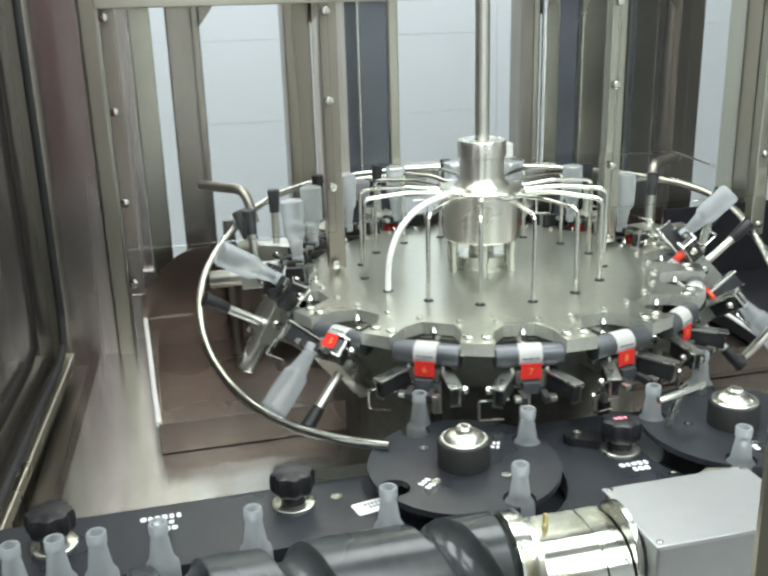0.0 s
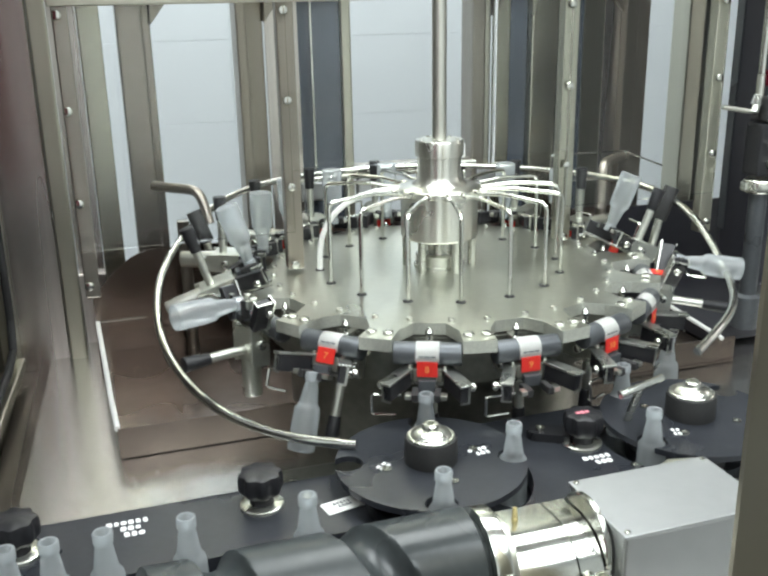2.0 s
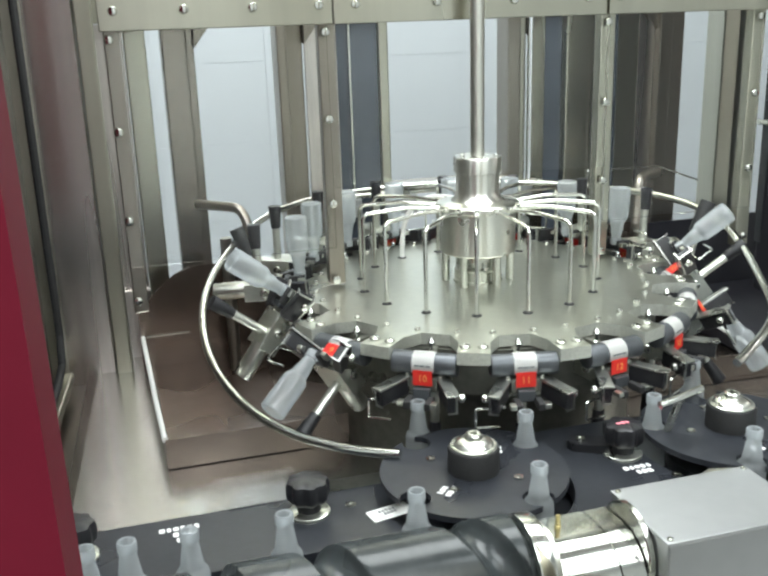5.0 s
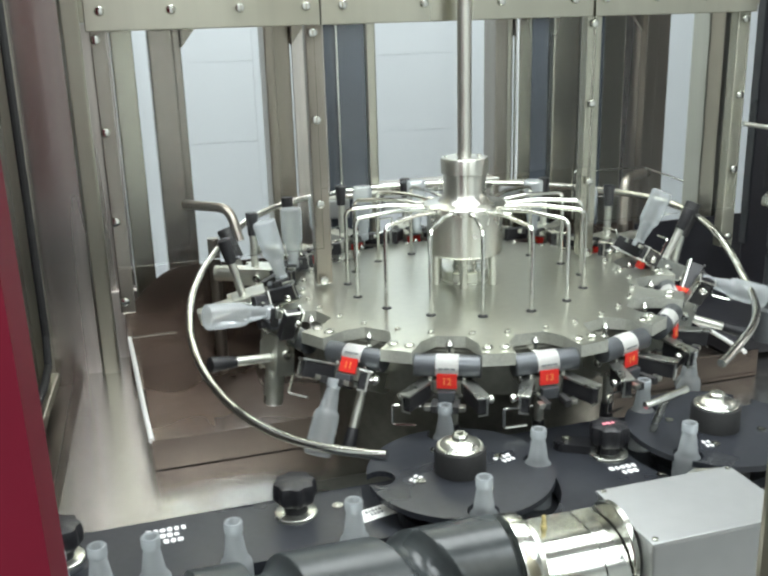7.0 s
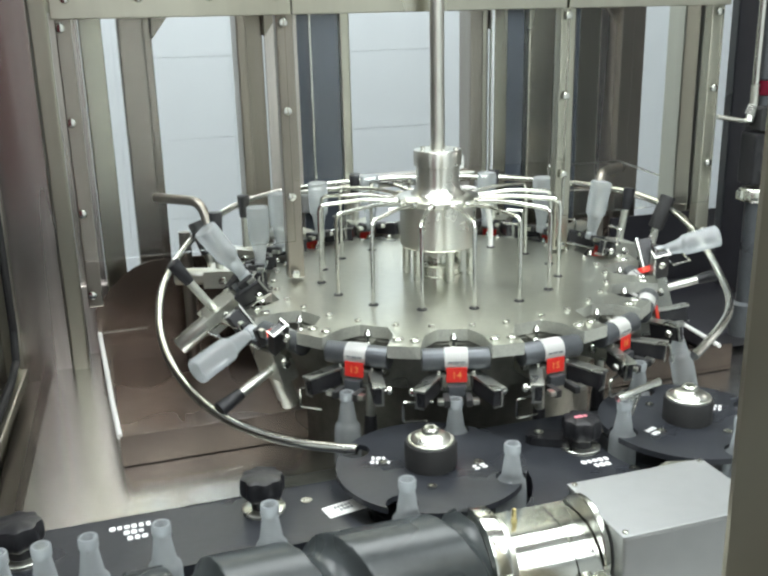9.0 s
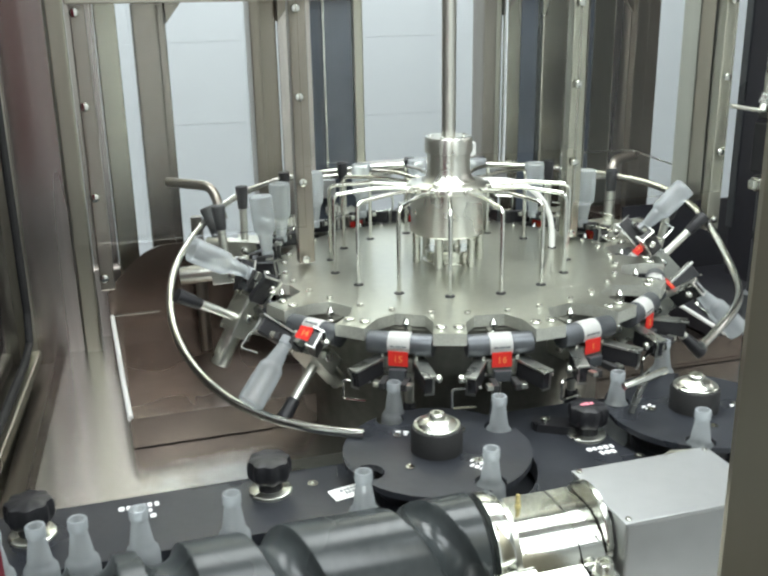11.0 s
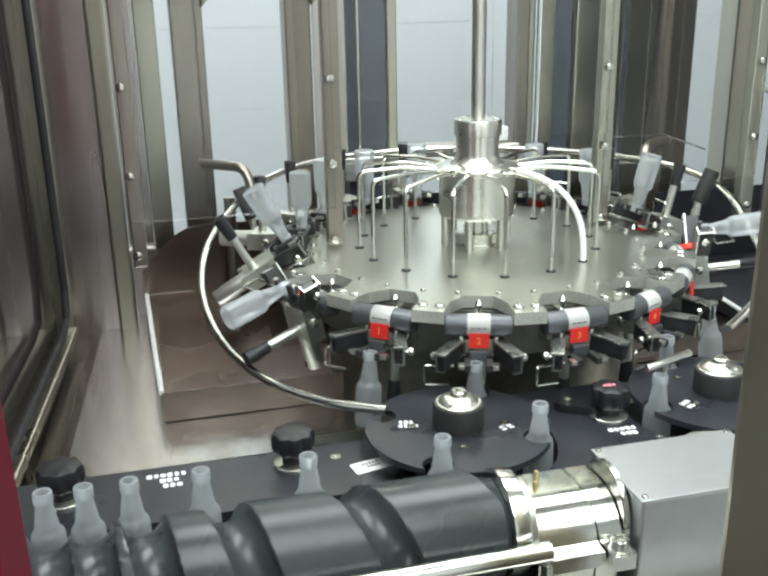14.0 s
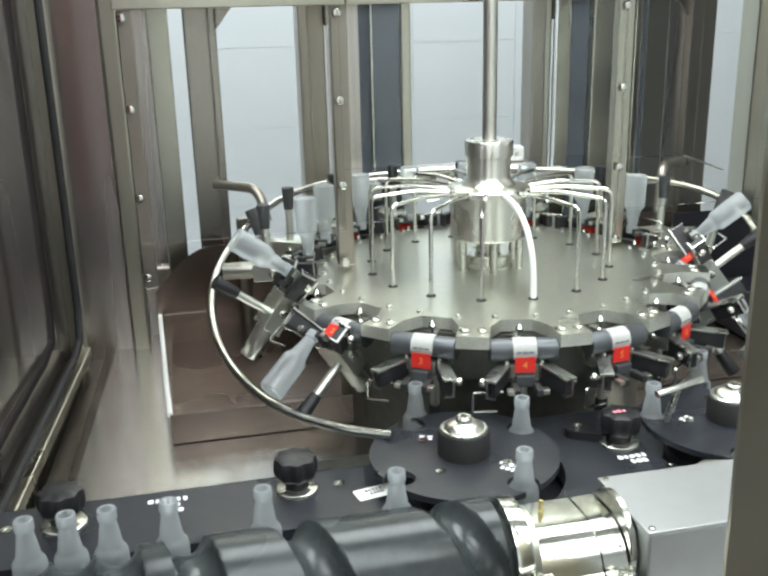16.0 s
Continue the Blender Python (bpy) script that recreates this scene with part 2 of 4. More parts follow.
def writing(text, size, depth=0.0003):
    """A mesh of lettering in the built-in font."""
    cu = bpy.data.curves.new("lettering", "FONT")
    cu.body, cu.size, cu.extrude, cu.align_x, cu.align_y, cu.resolution_u = text, size, depth, "CENTER", "CENTER", 2
    ob = bpy.data.objects.new("lettering", cu)
    scene.collection.objects.link(ob)
    me = bpy.data.meshes.new_from_object(ob.evaluated_get(bpy.context.evaluated_depsgraph_get()))
    bpy.data.objects.remove(ob)
    bm = bmesh.new()
    bm.from_mesh(me)
    bpy.data.meshes.remove(me)
    return bm


def cap_bolt(name, parent, m, r=0.004, h=0.003, material=None, dome=True):
    prof = [(r, 0), (r, h * 0.5), (r * 0.85, h * 0.85), (r * 0.4, h), (0.0001, h)] if dome else [(r, 0), (r, h), (r * 0.6, h), (r * 0.6, h * 0.4), (0.0001, h * 0.4)]
    bm = lathe(prof, n=10)
    ob = part(name, bm, material or POLISHED, parent, smooth=True)
    ob.matrix_local = m
    return ob


AT = pose(0, 0, Z0)   # the disc's centre; lengths below are from it


# ---------------------------------------------------------------- the room
def setting(name, bm, material, label, bevel=0.0, smooth=False):
    ob = link(name, bm, material, None, "", smooth, bevel)
    ob.location.z = Z0
    return tagged(ob, label, name.split("_")[0], kind="structure")


setting("floor", box(-3, 3, -3.2, 2.4, -1.1, -1.0), FLOOR_GREY, "grey epoxy floor of the filling room")
setting("ceiling", box(-3, 3, -3.2, 2.4, 1.7, 1.8), WALL_WHITE, "plain white ceiling of the filling room")
setting("wall_south", box(-3, 3, -3.3, -3.2, -1.0, 1.7), ROOM_PAINT, "plain painted wall behind the camera")
setting("wall_west", box(-3.1, -3, -3.2, 2.4, -1.0, 1.7), ROOM_PAINT, "plain painted side wall of the room")
setting("wall_east", box(3, 3.1, -3.2, 2.4, -1.0, 1.7), ROOM_PAINT, "plain painted side wall of the room")
north = setting("wall_north", box(-3, 3, 2.4, 2.5, -1.0, 1.7), WALL_WHITE, "white tiled wall beyond the machine")
tile_me = None
for i in range(-6, 7):
    for j in range(0, 9):
        x, z = i * 0.42 + 0.1, -1.0 + j * 0.30
        if tile_me is None:
            ob = part("panel", box(0, 0.4188, -0.004, -0.001, 0, 0.2988, None), WALL_WHITE, north, bevel=0.002)
            tile_me = ob.data
        else:
            ob = new("panel", tile_me)
            ob.parent = north
        ob.location = (x, 2.4, z)

# ---------------------------------------------------------------- machine body
setting("cabinet_base", box(-0.66, 1.12, -0.62, 0.66, -1.0, -0.24), SHEET, "closed stainless steel base cabinet of the machine", bevel=0.004)
setting("cabinet_roof", box(-0.66, 1.12, -0.70, 0.70, 0.95, 0.98), SHEET, "stainless steel roof of the machine enclosure")
setting("pan_floor", prism([(-0.521, 0.388), (-0.575, -0.60), (1.078, -0.60), (1.078, 0.388)], -0.236, -0.1915), SHEET_PAN, "brushed stainless steel floor pan under the carousel", bevel=0.002)
SPLAY = pose(-0.575, 0.31, Z0, 0, 0, -4.4) @ pose(0.575 + 0.030, -0.31, 0)
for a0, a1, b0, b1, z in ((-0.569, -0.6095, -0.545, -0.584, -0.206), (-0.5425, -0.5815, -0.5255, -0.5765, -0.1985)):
    setting("slide_rail", prism([(a0, 0.3315), (a1, -0.60), (b1, -0.60), (b0, 0.3315)], -0.236, z), SHEET_RAIL_SHADED, "stainless channel along the side of the pan, shade painted into its colour", bevel=0.002)
setting("wall_panel", box(-0.66, -0.4955, 0.332, 0.362, -0.238, 0.95), SHEET, "brushed stainless side panel reflecting the red doors", bevel=0.002)
setting("corner_strip", box(-0.4945, -0.4690, 0.322, 0.36, -0.195, 0.95), FRAME, "bright folded stainless corner strip", bevel=0.003)
setting("wall_right", box(1.08, 1.11, -0.60, 0.62, -0.05, 0.95), SHEET, "stainless end wall of the enclosure")

side = setting("window_1", box(-0.625, -0.600, -0.62, 0.325, -0.24, -0.188), FRAME, "stainless framed side window of the enclosure", bevel=0.003)
part("stile", box(-0.630, -0.598, 0.292, 0.329, -0.188, 0.95), FRAME, side, bevel=0.003)
part("sill", box(-0.606, -0.588, -0.62, 0.30, -0.186, -0.170), FRAME, side, bevel=0.003)
part("gasket", sweep([(-0.597, -0.38, -0.155), (-0.597, 0.20, -0.155), (-0.597, 0.262, -0.145), (-0.597, 0.278, -0.10), (-0.597, 0.280, 0.94)], 0.006), RUBBER, side)
part("stile", box(-0.626, -0.600, -0.385, -0.360, -0.188, 0.95), FRAME, side, bevel=0.003)
part("pane", box(-0.622, -0.618, -0.36, 0.292, -0.186, 0.95), WINDOW_GLASS, side)
side.matrix_world = SPLAY

# guard wall across the carousel: beam, posts and clear panels
guard = setting("guard_beam", box(-0.456, 0.458, 0.0405, 0.052, 0.344, 0.416), FRAME, "stainless beam carrying the clear guard panels")
for x0, x1, y in ((-0.458, -0.180, 0.0275), (-0.178, 0.200, 0.030), (0.202, 0.460, 0.0275)):
    part("beam_plate", box(x0, x1, y, y + 0.010, 0.340, 0.420), FRAME, guard, bevel=0.0015)
post_bolts = []
for x, w, z0 in ((-0.445, 0.018, -0.006), (-0.187, 0.022, 0.004), (0.205, 0.022, 0.004), (0.446, 0.022, -0.006)):
    # left posts take the darkened copy of the same steel
    part("post", box(x - w / 2, x + w / 2, 0.036, 0.054, z0, 0.343), FRAME_SHADED if x < 0 else FRAME, guard, bevel=0.002)
    for z in (0.331, 0.224, 0.115, 0.012):
        if z > z0:
            post_bolts.append((x - 0.003, 0.0300, z))
for i in range(4):
    post_bolts.append((-0.440 + i * 0.081, 0.0275, 0.363))
    post_bolts.append((-0.150 + i * 0.107, 0.0300, 0.363))
    post_bolts.append((0.216 + i * 0.078, 0.0275, 0.363))
for x, y, z in post_bolts:
    cap_bolt("bolt", guard, pose(x, y, z, 90, 0, 0), 0.0058, 0.0045)
for x0, x1, z0 in ((-0.452, -0.1875, 0.055), (-0.1865, 0.2045, 0.135), (0.2055, 0.452, 0.055)):
    pane = part("pane", box(x0, x1, 0.0312, 0.0352, z0, 0.3395), PERSPEX, guard, "clear plastic guard panel")
    pane.visible_shadow = False

# rear frame with its window openings
rear = setting("rear_frame", box(-0.64, 1.08, 0.385, 0.440, 0.350, 0.95), FRAME, "stainless rear frame of the enclosure with tall openings", bevel=0.003)
for x0, x1, y0, m in ((-0.3728, -0.3343, 0.3864, FRAME_SHADED),
                      (-0.3343, -0.3204, 0.4126, FRAME_SHADED),
                      (-0.1919, -0.1753, 0.3864, FRAME_SHADED),
                      (-0.1753, -0.1438, 0.4170, FRAME_SHADED),
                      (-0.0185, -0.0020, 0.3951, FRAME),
                      (0.2119, 0.2355, 0.3864, FRAME_SHADED),
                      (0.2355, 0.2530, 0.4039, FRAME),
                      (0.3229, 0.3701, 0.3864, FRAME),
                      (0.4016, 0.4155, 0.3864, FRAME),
                      (0.5091, 0.5344, 0.3864, FRAME_SHADED),
                      (0.5344, 0.5610, 0.3900, FRAME_SHADED),
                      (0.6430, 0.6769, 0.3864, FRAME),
                      (0.6769, 0.6900, 0.4214, FRAME_SHADED),
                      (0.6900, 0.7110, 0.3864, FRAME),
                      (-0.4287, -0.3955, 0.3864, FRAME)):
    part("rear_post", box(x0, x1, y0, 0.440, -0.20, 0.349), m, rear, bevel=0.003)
for x, s in ((-0.3204, 1), (-0.1438, 1), (0.5091, -1), (0.2547, 1)):
    part("gusset", prism([(0, 0), (s * 0.031, 0), (0, -0.040)], -0.018, 0.018, None, Matrix.Translation((x, 0.415, 0.349)) @ pose(0, 0, 0, 90, 0, 0)), FRAME_SHADED, rear)
# the mixed strips from x 0.37 to 0.51 imitate streaky reflections in sheet steel
for x0, x1, m in ((-0.1430, -0.0898, SHEET), (-0.4700, -0.4295, SHEET), (-0.0888, -0.0193, SMOKED), (0.2582, 0.2888, FRAME), (0.2897, 0.3220, SMOKED), (0.3718, 0.4007, FRAME), (0.4164, 0.4330, SMOKED), (0.4348, 0.4750, FRAME), (0.4767, 0.5082, SHEET), (0.7650, 0.9085, DARK_PAINT)):
    part("panel", box(x0, x1, 0.404, 0.411, -0.20, 0.349), m, rear)
part("edge_strip", box(-0.0717, -0.0687, 0.393, 0.403, 0.06, 0.349), POLISHED, rear)
part("edge_strip", box(0.2540, 0.2558, 0.386, 0.394, 0.04, 0.349), WALL_WHITE, rear)
part("sill_bar", box(-0.0020, 0.2119, 0.390, 0.42, 0.0528, 0.0686), FRAME_SHADED, rear, bevel=0.003)
part("sill_bar", box(-0.64, 1.08, 0.390, 0.436, -0.20, -0.075), SHEET, rear, bevel=0.003)
part("cross_rod", cyl((-0.0005, 0.384, 0.0598), (0.2180, 0.384, 0.0616), 0.005), STEEL, rear)

dark = setting("column_right", box(0.522, 0.80, 0.02, 0.10, -0.10, 0.95), DARK_PAINT, "dark grey painted column beside the carousel", bevel=0.006)
# two added plates that darken the space right of the splash basin
part("dark_filler_plate", box(0.462, 0.80, 0.315, 0.319, -0.185, -0.030), DARK_PAINT, dark)
part("dark_filler_base", box(0.462, 0.80, 0.020, 0.314, -0.1855, -0.160), DARK_PAINT, dark, bevel=0.004)
part("hinge_edge", box(0.5195, 0.5215, 0.085, 0.100, -0.02, 0.95), GREY_TUBE, dark)

press = thing("valve_column", pose(0.500, -0.010, Z0 - 0.100), "black pneumatic valve column with steel rods and a red band", "valve")
part("foot", lathe([(0.020, -0.05), (0.020, 0.0), (0.013, 0.004), (0.013, 0.165), (0.0001, 0.165)], n=28), GREY_TUBE, press, smooth=True)
part("collar", lathe([(0.013, 0.160), (0.022, 0.161), (0.0235, 0.164), (0.0235, 0.176), (0.021, 0.180), (0.013, 0.181)], n=32, close=True), STEEL, press, smooth=True)
part("clamp_ear", box(-0.030, -0.019, -0.006, 0.006, 0.164, 0.178), STEEL, press, bevel=0.002)
part("valve_block", box(-0.019, 0.045, -0.016, 0.020, 0.186, 0.262), BLACK, press, bevel=0.004)
part("valve_block", box(-0.014, 0.045, -0.018, 0.020, 0.264, 0.300), RUBBER, press, bevel=0.004)
for z in (0.205, 0.232, 0.286):
    part("hose_fitting", cyl((0.000, -0.016, z), (0.000, -0.026, z), 0.0065, n=14), STEEL, press, smooth=True, bevel=0.001)
part("elbow", sweep(arc([(-0.0165, 0, 0.330), (-0.0165, 0, 0.300), (-0.0255, -0.004, 0.278)], 0.008, 4), 0.0058, n=12), STEEL, press, smooth=True)
part("elbow_nut", lathe([(0.0085, -0.007), (0.0085, 0.007), (0.0001, 0.007)], n=6, m=pose(-0.0195, -0.001, 0.294, 0, 20, 0)), POLISHED, press)
part("pipe", cyl((-0.0165, 0, 0.330), (-0.0165, 0, 1.04), 0.0050), POLISHED, press, smooth=True)
part("cylinder_tube", lathe([(0.012, 0.300), (0.012, 0.336), (0.0145, 0.338), (0.0145, 1.04), (0.0001, 1.04)], n=32, m=pose(0.006, 0.004, 0)), GREY_TUBE, press, smooth=True)
part("red_band", lathe([(0.0135, 0.314), (0.0150, 0.315), (0.0150, 0.334), (0.0135, 0.335)], n=32, m=pose(0.006, 0.004, 0), close=True), RED_PAINT, press, "dark red band")
part("feeler_rod", cyl((-0.079, -0.002, 0.288), (-0.020, 0.0, 0.277), 0.0034, n=12), STEEL, press, smooth=True)

# front opening: red door and satin post, close to the lens
setting("door_1", prism([(-1.10, -1.0), (-0.4560, -1.0), (-0.4810, 0.95), (-1.10, 0.95)], 0.840, 0.880, None, pose(0, 0, 0, 90, 0, 0)), RED_PAINT,
               "glossy dark red machine door standing open", bevel=0.004)
setting("front_post", box(-0.129, 0.02, -0.80, -0.752, -1.0, 0.95), OLIVE_POST, "satin stainless door post of the front opening", bevel=0.006)

def ring_points(c, r, a0, a1, n=14):
    return [(c[0] + r * math.cos(radians(a0 + (a1 - a0) * i / n)), c[1] + r * math.sin(radians(a0 + (a1 - a0) * i / n))) for i in range(n + 1)]


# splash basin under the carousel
basin = setting("basin", box(-0.434, 0.46, -0.043, 0.327, -0.190, -0.186), SHEET_TRAY_REFLECT, "stainless splash basin under the carousel, brown reflection painted into its colour")
part("front_wall", box(-0.434, -0.20, -0.0445, -0.0420, -0.190, -0.150), SHEET_TRAY_REFLECT, basin)
part("front_wall", box(-0.200, 0.46, -0.0415, -0.0390, -0.190, -0.150), SHEET_TRAY_REFLECT, basin)
# the light caught along the steel rim is painted on as white
part("rim", sweep([(-0.4350, -0.043, -0.150), (-0.4395, 0.05, -0.147), (-0.4440, 0.18, -0.142), (-0.4490, 0.318, -0.135)], 0.0036, n=8), WHITE_LABEL, basin, "basin rim with its bright glint painted white")
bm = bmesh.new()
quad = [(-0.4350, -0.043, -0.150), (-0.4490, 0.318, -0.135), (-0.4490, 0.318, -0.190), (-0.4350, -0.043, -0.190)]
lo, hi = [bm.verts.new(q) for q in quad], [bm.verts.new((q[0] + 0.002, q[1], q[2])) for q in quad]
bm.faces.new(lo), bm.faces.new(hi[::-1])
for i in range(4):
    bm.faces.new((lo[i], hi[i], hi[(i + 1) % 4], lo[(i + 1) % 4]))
part("side_wall", bm, SHEET_TRAY_REFLECT, basin)
part("floor_step", prism(ring_points((0, 0), 0.352, -5.5, 64, 40) + ring_points((0, 0), 0.352, 116, 185.5, 40), -0.1855, -0.176), SHEET_TRAY_REFLECT, basin)
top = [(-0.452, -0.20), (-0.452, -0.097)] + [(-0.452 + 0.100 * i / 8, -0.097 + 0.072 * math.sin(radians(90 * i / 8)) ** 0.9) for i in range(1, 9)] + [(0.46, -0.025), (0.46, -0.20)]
part("splash_wall", prism(top, -0.323, -0.320, None, pose(0, 0, 0, 90, 0, 0)), SHEET_TRAY_REFLECT, basin, "stainless splash plate, brown reflection painted into its colour")
# right rim, with the same painted glint
part("rim", sweep([(0.4350, -0.043, -0.150), (0.4395, 0.05, -0.147), (0.4440, 0.18, -0.142), (0.4490, 0.318, -0.135)], 0.0036, n=8), WHITE_LABEL, basin, "basin rim with its bright glint painted white")
part("seam", box(-0.449, -0.375, 0.317, 0.3195, -0.1355, -0.1335), POLISHED, basin)
setting("drive_drum", lathe([(0.205, -0.199), (0.205, -0.075), (0.20, -0.07), (0.0001, -0.07)], n=48), CAVITY_SHADE, "steel drive housing under the carousel disc, shade painted into its colour", smooth=True)
setting("drain_box", box(-0.30, -0.14, -0.30, -0.20, -0.199, -0.155), CAVITY_SHADE, "steel box on the pan beneath the carousel, shade painted into its colour", bevel=0.004)

# ---------------------------------------------------------------- infeed table
STAR = ((-0.146, -0.354), (0.148, -0.355))
RS = 0.081      # pitch radius of a star wheel
LANE = -0.435   # the vials' line along the feed screw


G = 0.0995
setting("table_left", prism([(-1.05, -0.322), (-1.05, -0.417), (-0.225, -0.417)] + ring_points(STAR[0], G, 217.5, 160.5), -0.125, -0.105), BLACK_PLATE,
        "black plastic table plate along the feed screw", bevel=0.0015)
setting("table_middle", prism(ring_points(STAR[0], G, -62, 62) + [(-0.06, -0.262), (0.062, -0.262)] + ring_points(STAR[1], G, 118, 242) , -0.125, -0.105), BLACK_PLATE,
        "black plastic guide plate between the star wheels", bevel=0.0015)
setting("table_right", prism([(1.05, -0.322)] + ring_points(STAR[1], G, 19.5, -37.5) + [(1.05, -0.417)], -0.125, -0.105), BLACK_PLATE,
        "black plastic table plate along the outfeed", bevel=0.0015)
setting("slide_deck", box(-1.06, 1.06, -0.466, -0.262, -0.160, -0.1355), BLACK_PLATE, "dark slide plate that carries the vials", bevel=0.001)
setting("deck_support", box(-0.60, 1.05, -0.44, -0.30, -0.199, -0.1605), CAVITY_SHADE, "steel support under the vial table, shade painted into its colour")
setting("deck_support", box(-0.60, 0.30, -0.56, -0.455, -0.238, -0.175), CAVITY_SHADE, "steel support under the feed screw, shade painted into its colour")


def bars(parent, x, y, z, lines, h=0.0062, turn=0.0, material=None, name="lettering_bar"):
    """Unreadable lettering: rows of short strokes."""
    rnd = random.Random(int(abs(x * 7919 + y * 104729) * 1000))
    for j, n in enumerate(lines):
        for i in range(n):
            w, tall = h * rnd.uniform(0.45, 0.80), h * rnd.uniform(0.70, 1.0)
            bm = prism(round_rect(w, tall, w * 0.30, 2), 0, 0.0006)
            ob = part(name, bm, material or WHITE_INK, parent)
            ob.matrix_local = pose(x, y, z, 0, 0, turn) @ pose((i - n / 2) * h * 0.86 + j * h * 0.35, -j * h * 1.35, 0, 0, 0, rnd.uniform(-5, 5))


def sign(x, y, lines, h=0.0074, turn=0.0):
    t = thing("table_lettering", pose(x, y, Z0 - 0.1049, 0, 0, turn), "white painted lettering on the black table plate", "lettering")
    bars(t, 0, 0, 0, lines, h)
    return t


sign(-0.430, -0.337, (6, 3, 3))
sign(0.030, -0.372, (5, 3))
plate = thing("rating_plate", pose(-0.239, -0.373, Z0 - 0.105, 0, 0, 12), "small white printed plate on the black table", "label")
part("plate", prism(round_rect(0.042, 0.020, 0.002), 0, 0.0008), WHITE_LABEL, plate)
bars(plate, 0.0, 0.004, 0.0009, (5, 4), 0.0042, 0, GREY_INK)

for x, y in ((-0.271, -0.348), (-0.575, -0.352), (0.055, -0.400), (-0.085, -0.300)):
    b = thing("table_screw", pose(x, y, Z0 - 0.105), "small steel countersunk screw in the black table", "screw", "screws in the table")
    part("head", lathe([(0.0055, 0), (0.0055, 0.0012), (0.003, 0.0012), (0.0028, 0.0004), (0.0001, 0.0004)], n=14), POLISHED, b)


def knob(x, y, label, mark=False):
    t = thing("clamping_knob", pose(x, y, Z0 - 0.105), label, "knob", "knobs on the table")
    part("washer", lathe([(0.0205, 0), (0.0205, 0.0025), (0.019, 0.0035), (0.0001, 0.0035)], n=32), STEEL, t, smooth=True)
    part("stem", cyl((0, 0, 0.003), (0, 0, 0.016), 0.0115), BLACK, t, smooth=True)
    pts = []
    for i in range(64):
        a = 2 * math.pi * i / 64
        r = 0.0200 + 0.0014 * math.cos(8 * a)
        pts.append((r * math.cos(a), r * math.sin(a)))
    bm = bmesh.new()
    rows = [(0.82, 0.014), (0.97, 0.018), (1.0, 0.022), (1.0, 0.030), (0.93, 0.0345), (0.60, 0.0365), (0.25, 0.037)]
    rings = [[bm.verts.new((x1 * s, y1 * s, z1)) for x1, y1 in pts] for s, z1 in rows]
    for p, q in zip(rings, rings[1:]):
        for i in range(64):
            bm.faces.new((p[i], p[(i + 1) % 64], q[(i + 1) % 64], q[i]))
    bm.faces.new(rings[0][::-1])
    bm.faces.new(rings[-1])
    part("grip", bm, BLACK, t, smooth=True)
    if mark:
        bars(t, 0, -0.002, 0.0371, (3,), 0.006, 0, RED_INK, "mark")
    return t


knob(-0.525, -0.356, "black lobed plastic knob on a steel washer")
knob(-0.312, -0.348, "black lobed plastic knob on a steel washer")
clamp = thing("clamp_plate", pose(0.004, -0.318, Z0 - 0.105, 0, 0, 150), "black plastic clamp plate beside the marked knob", "clamp")
part("plate", prism(round_rect(0.052, 0.024, 0.011), 0.0, 0.009), BLACK, clamp, bevel=0.0015)
part("screw", lathe([(0.005, 0.009), (0.005, 0.0115), (0.003, 0.0115), (0.003, 0.0100), (0.0001, 0.0100)], n=14, m=pose(0.012, 0, 0)), STEEL, clamp)
knob(0.028, -0.341, "black lobed knob with a pink marked top", True)


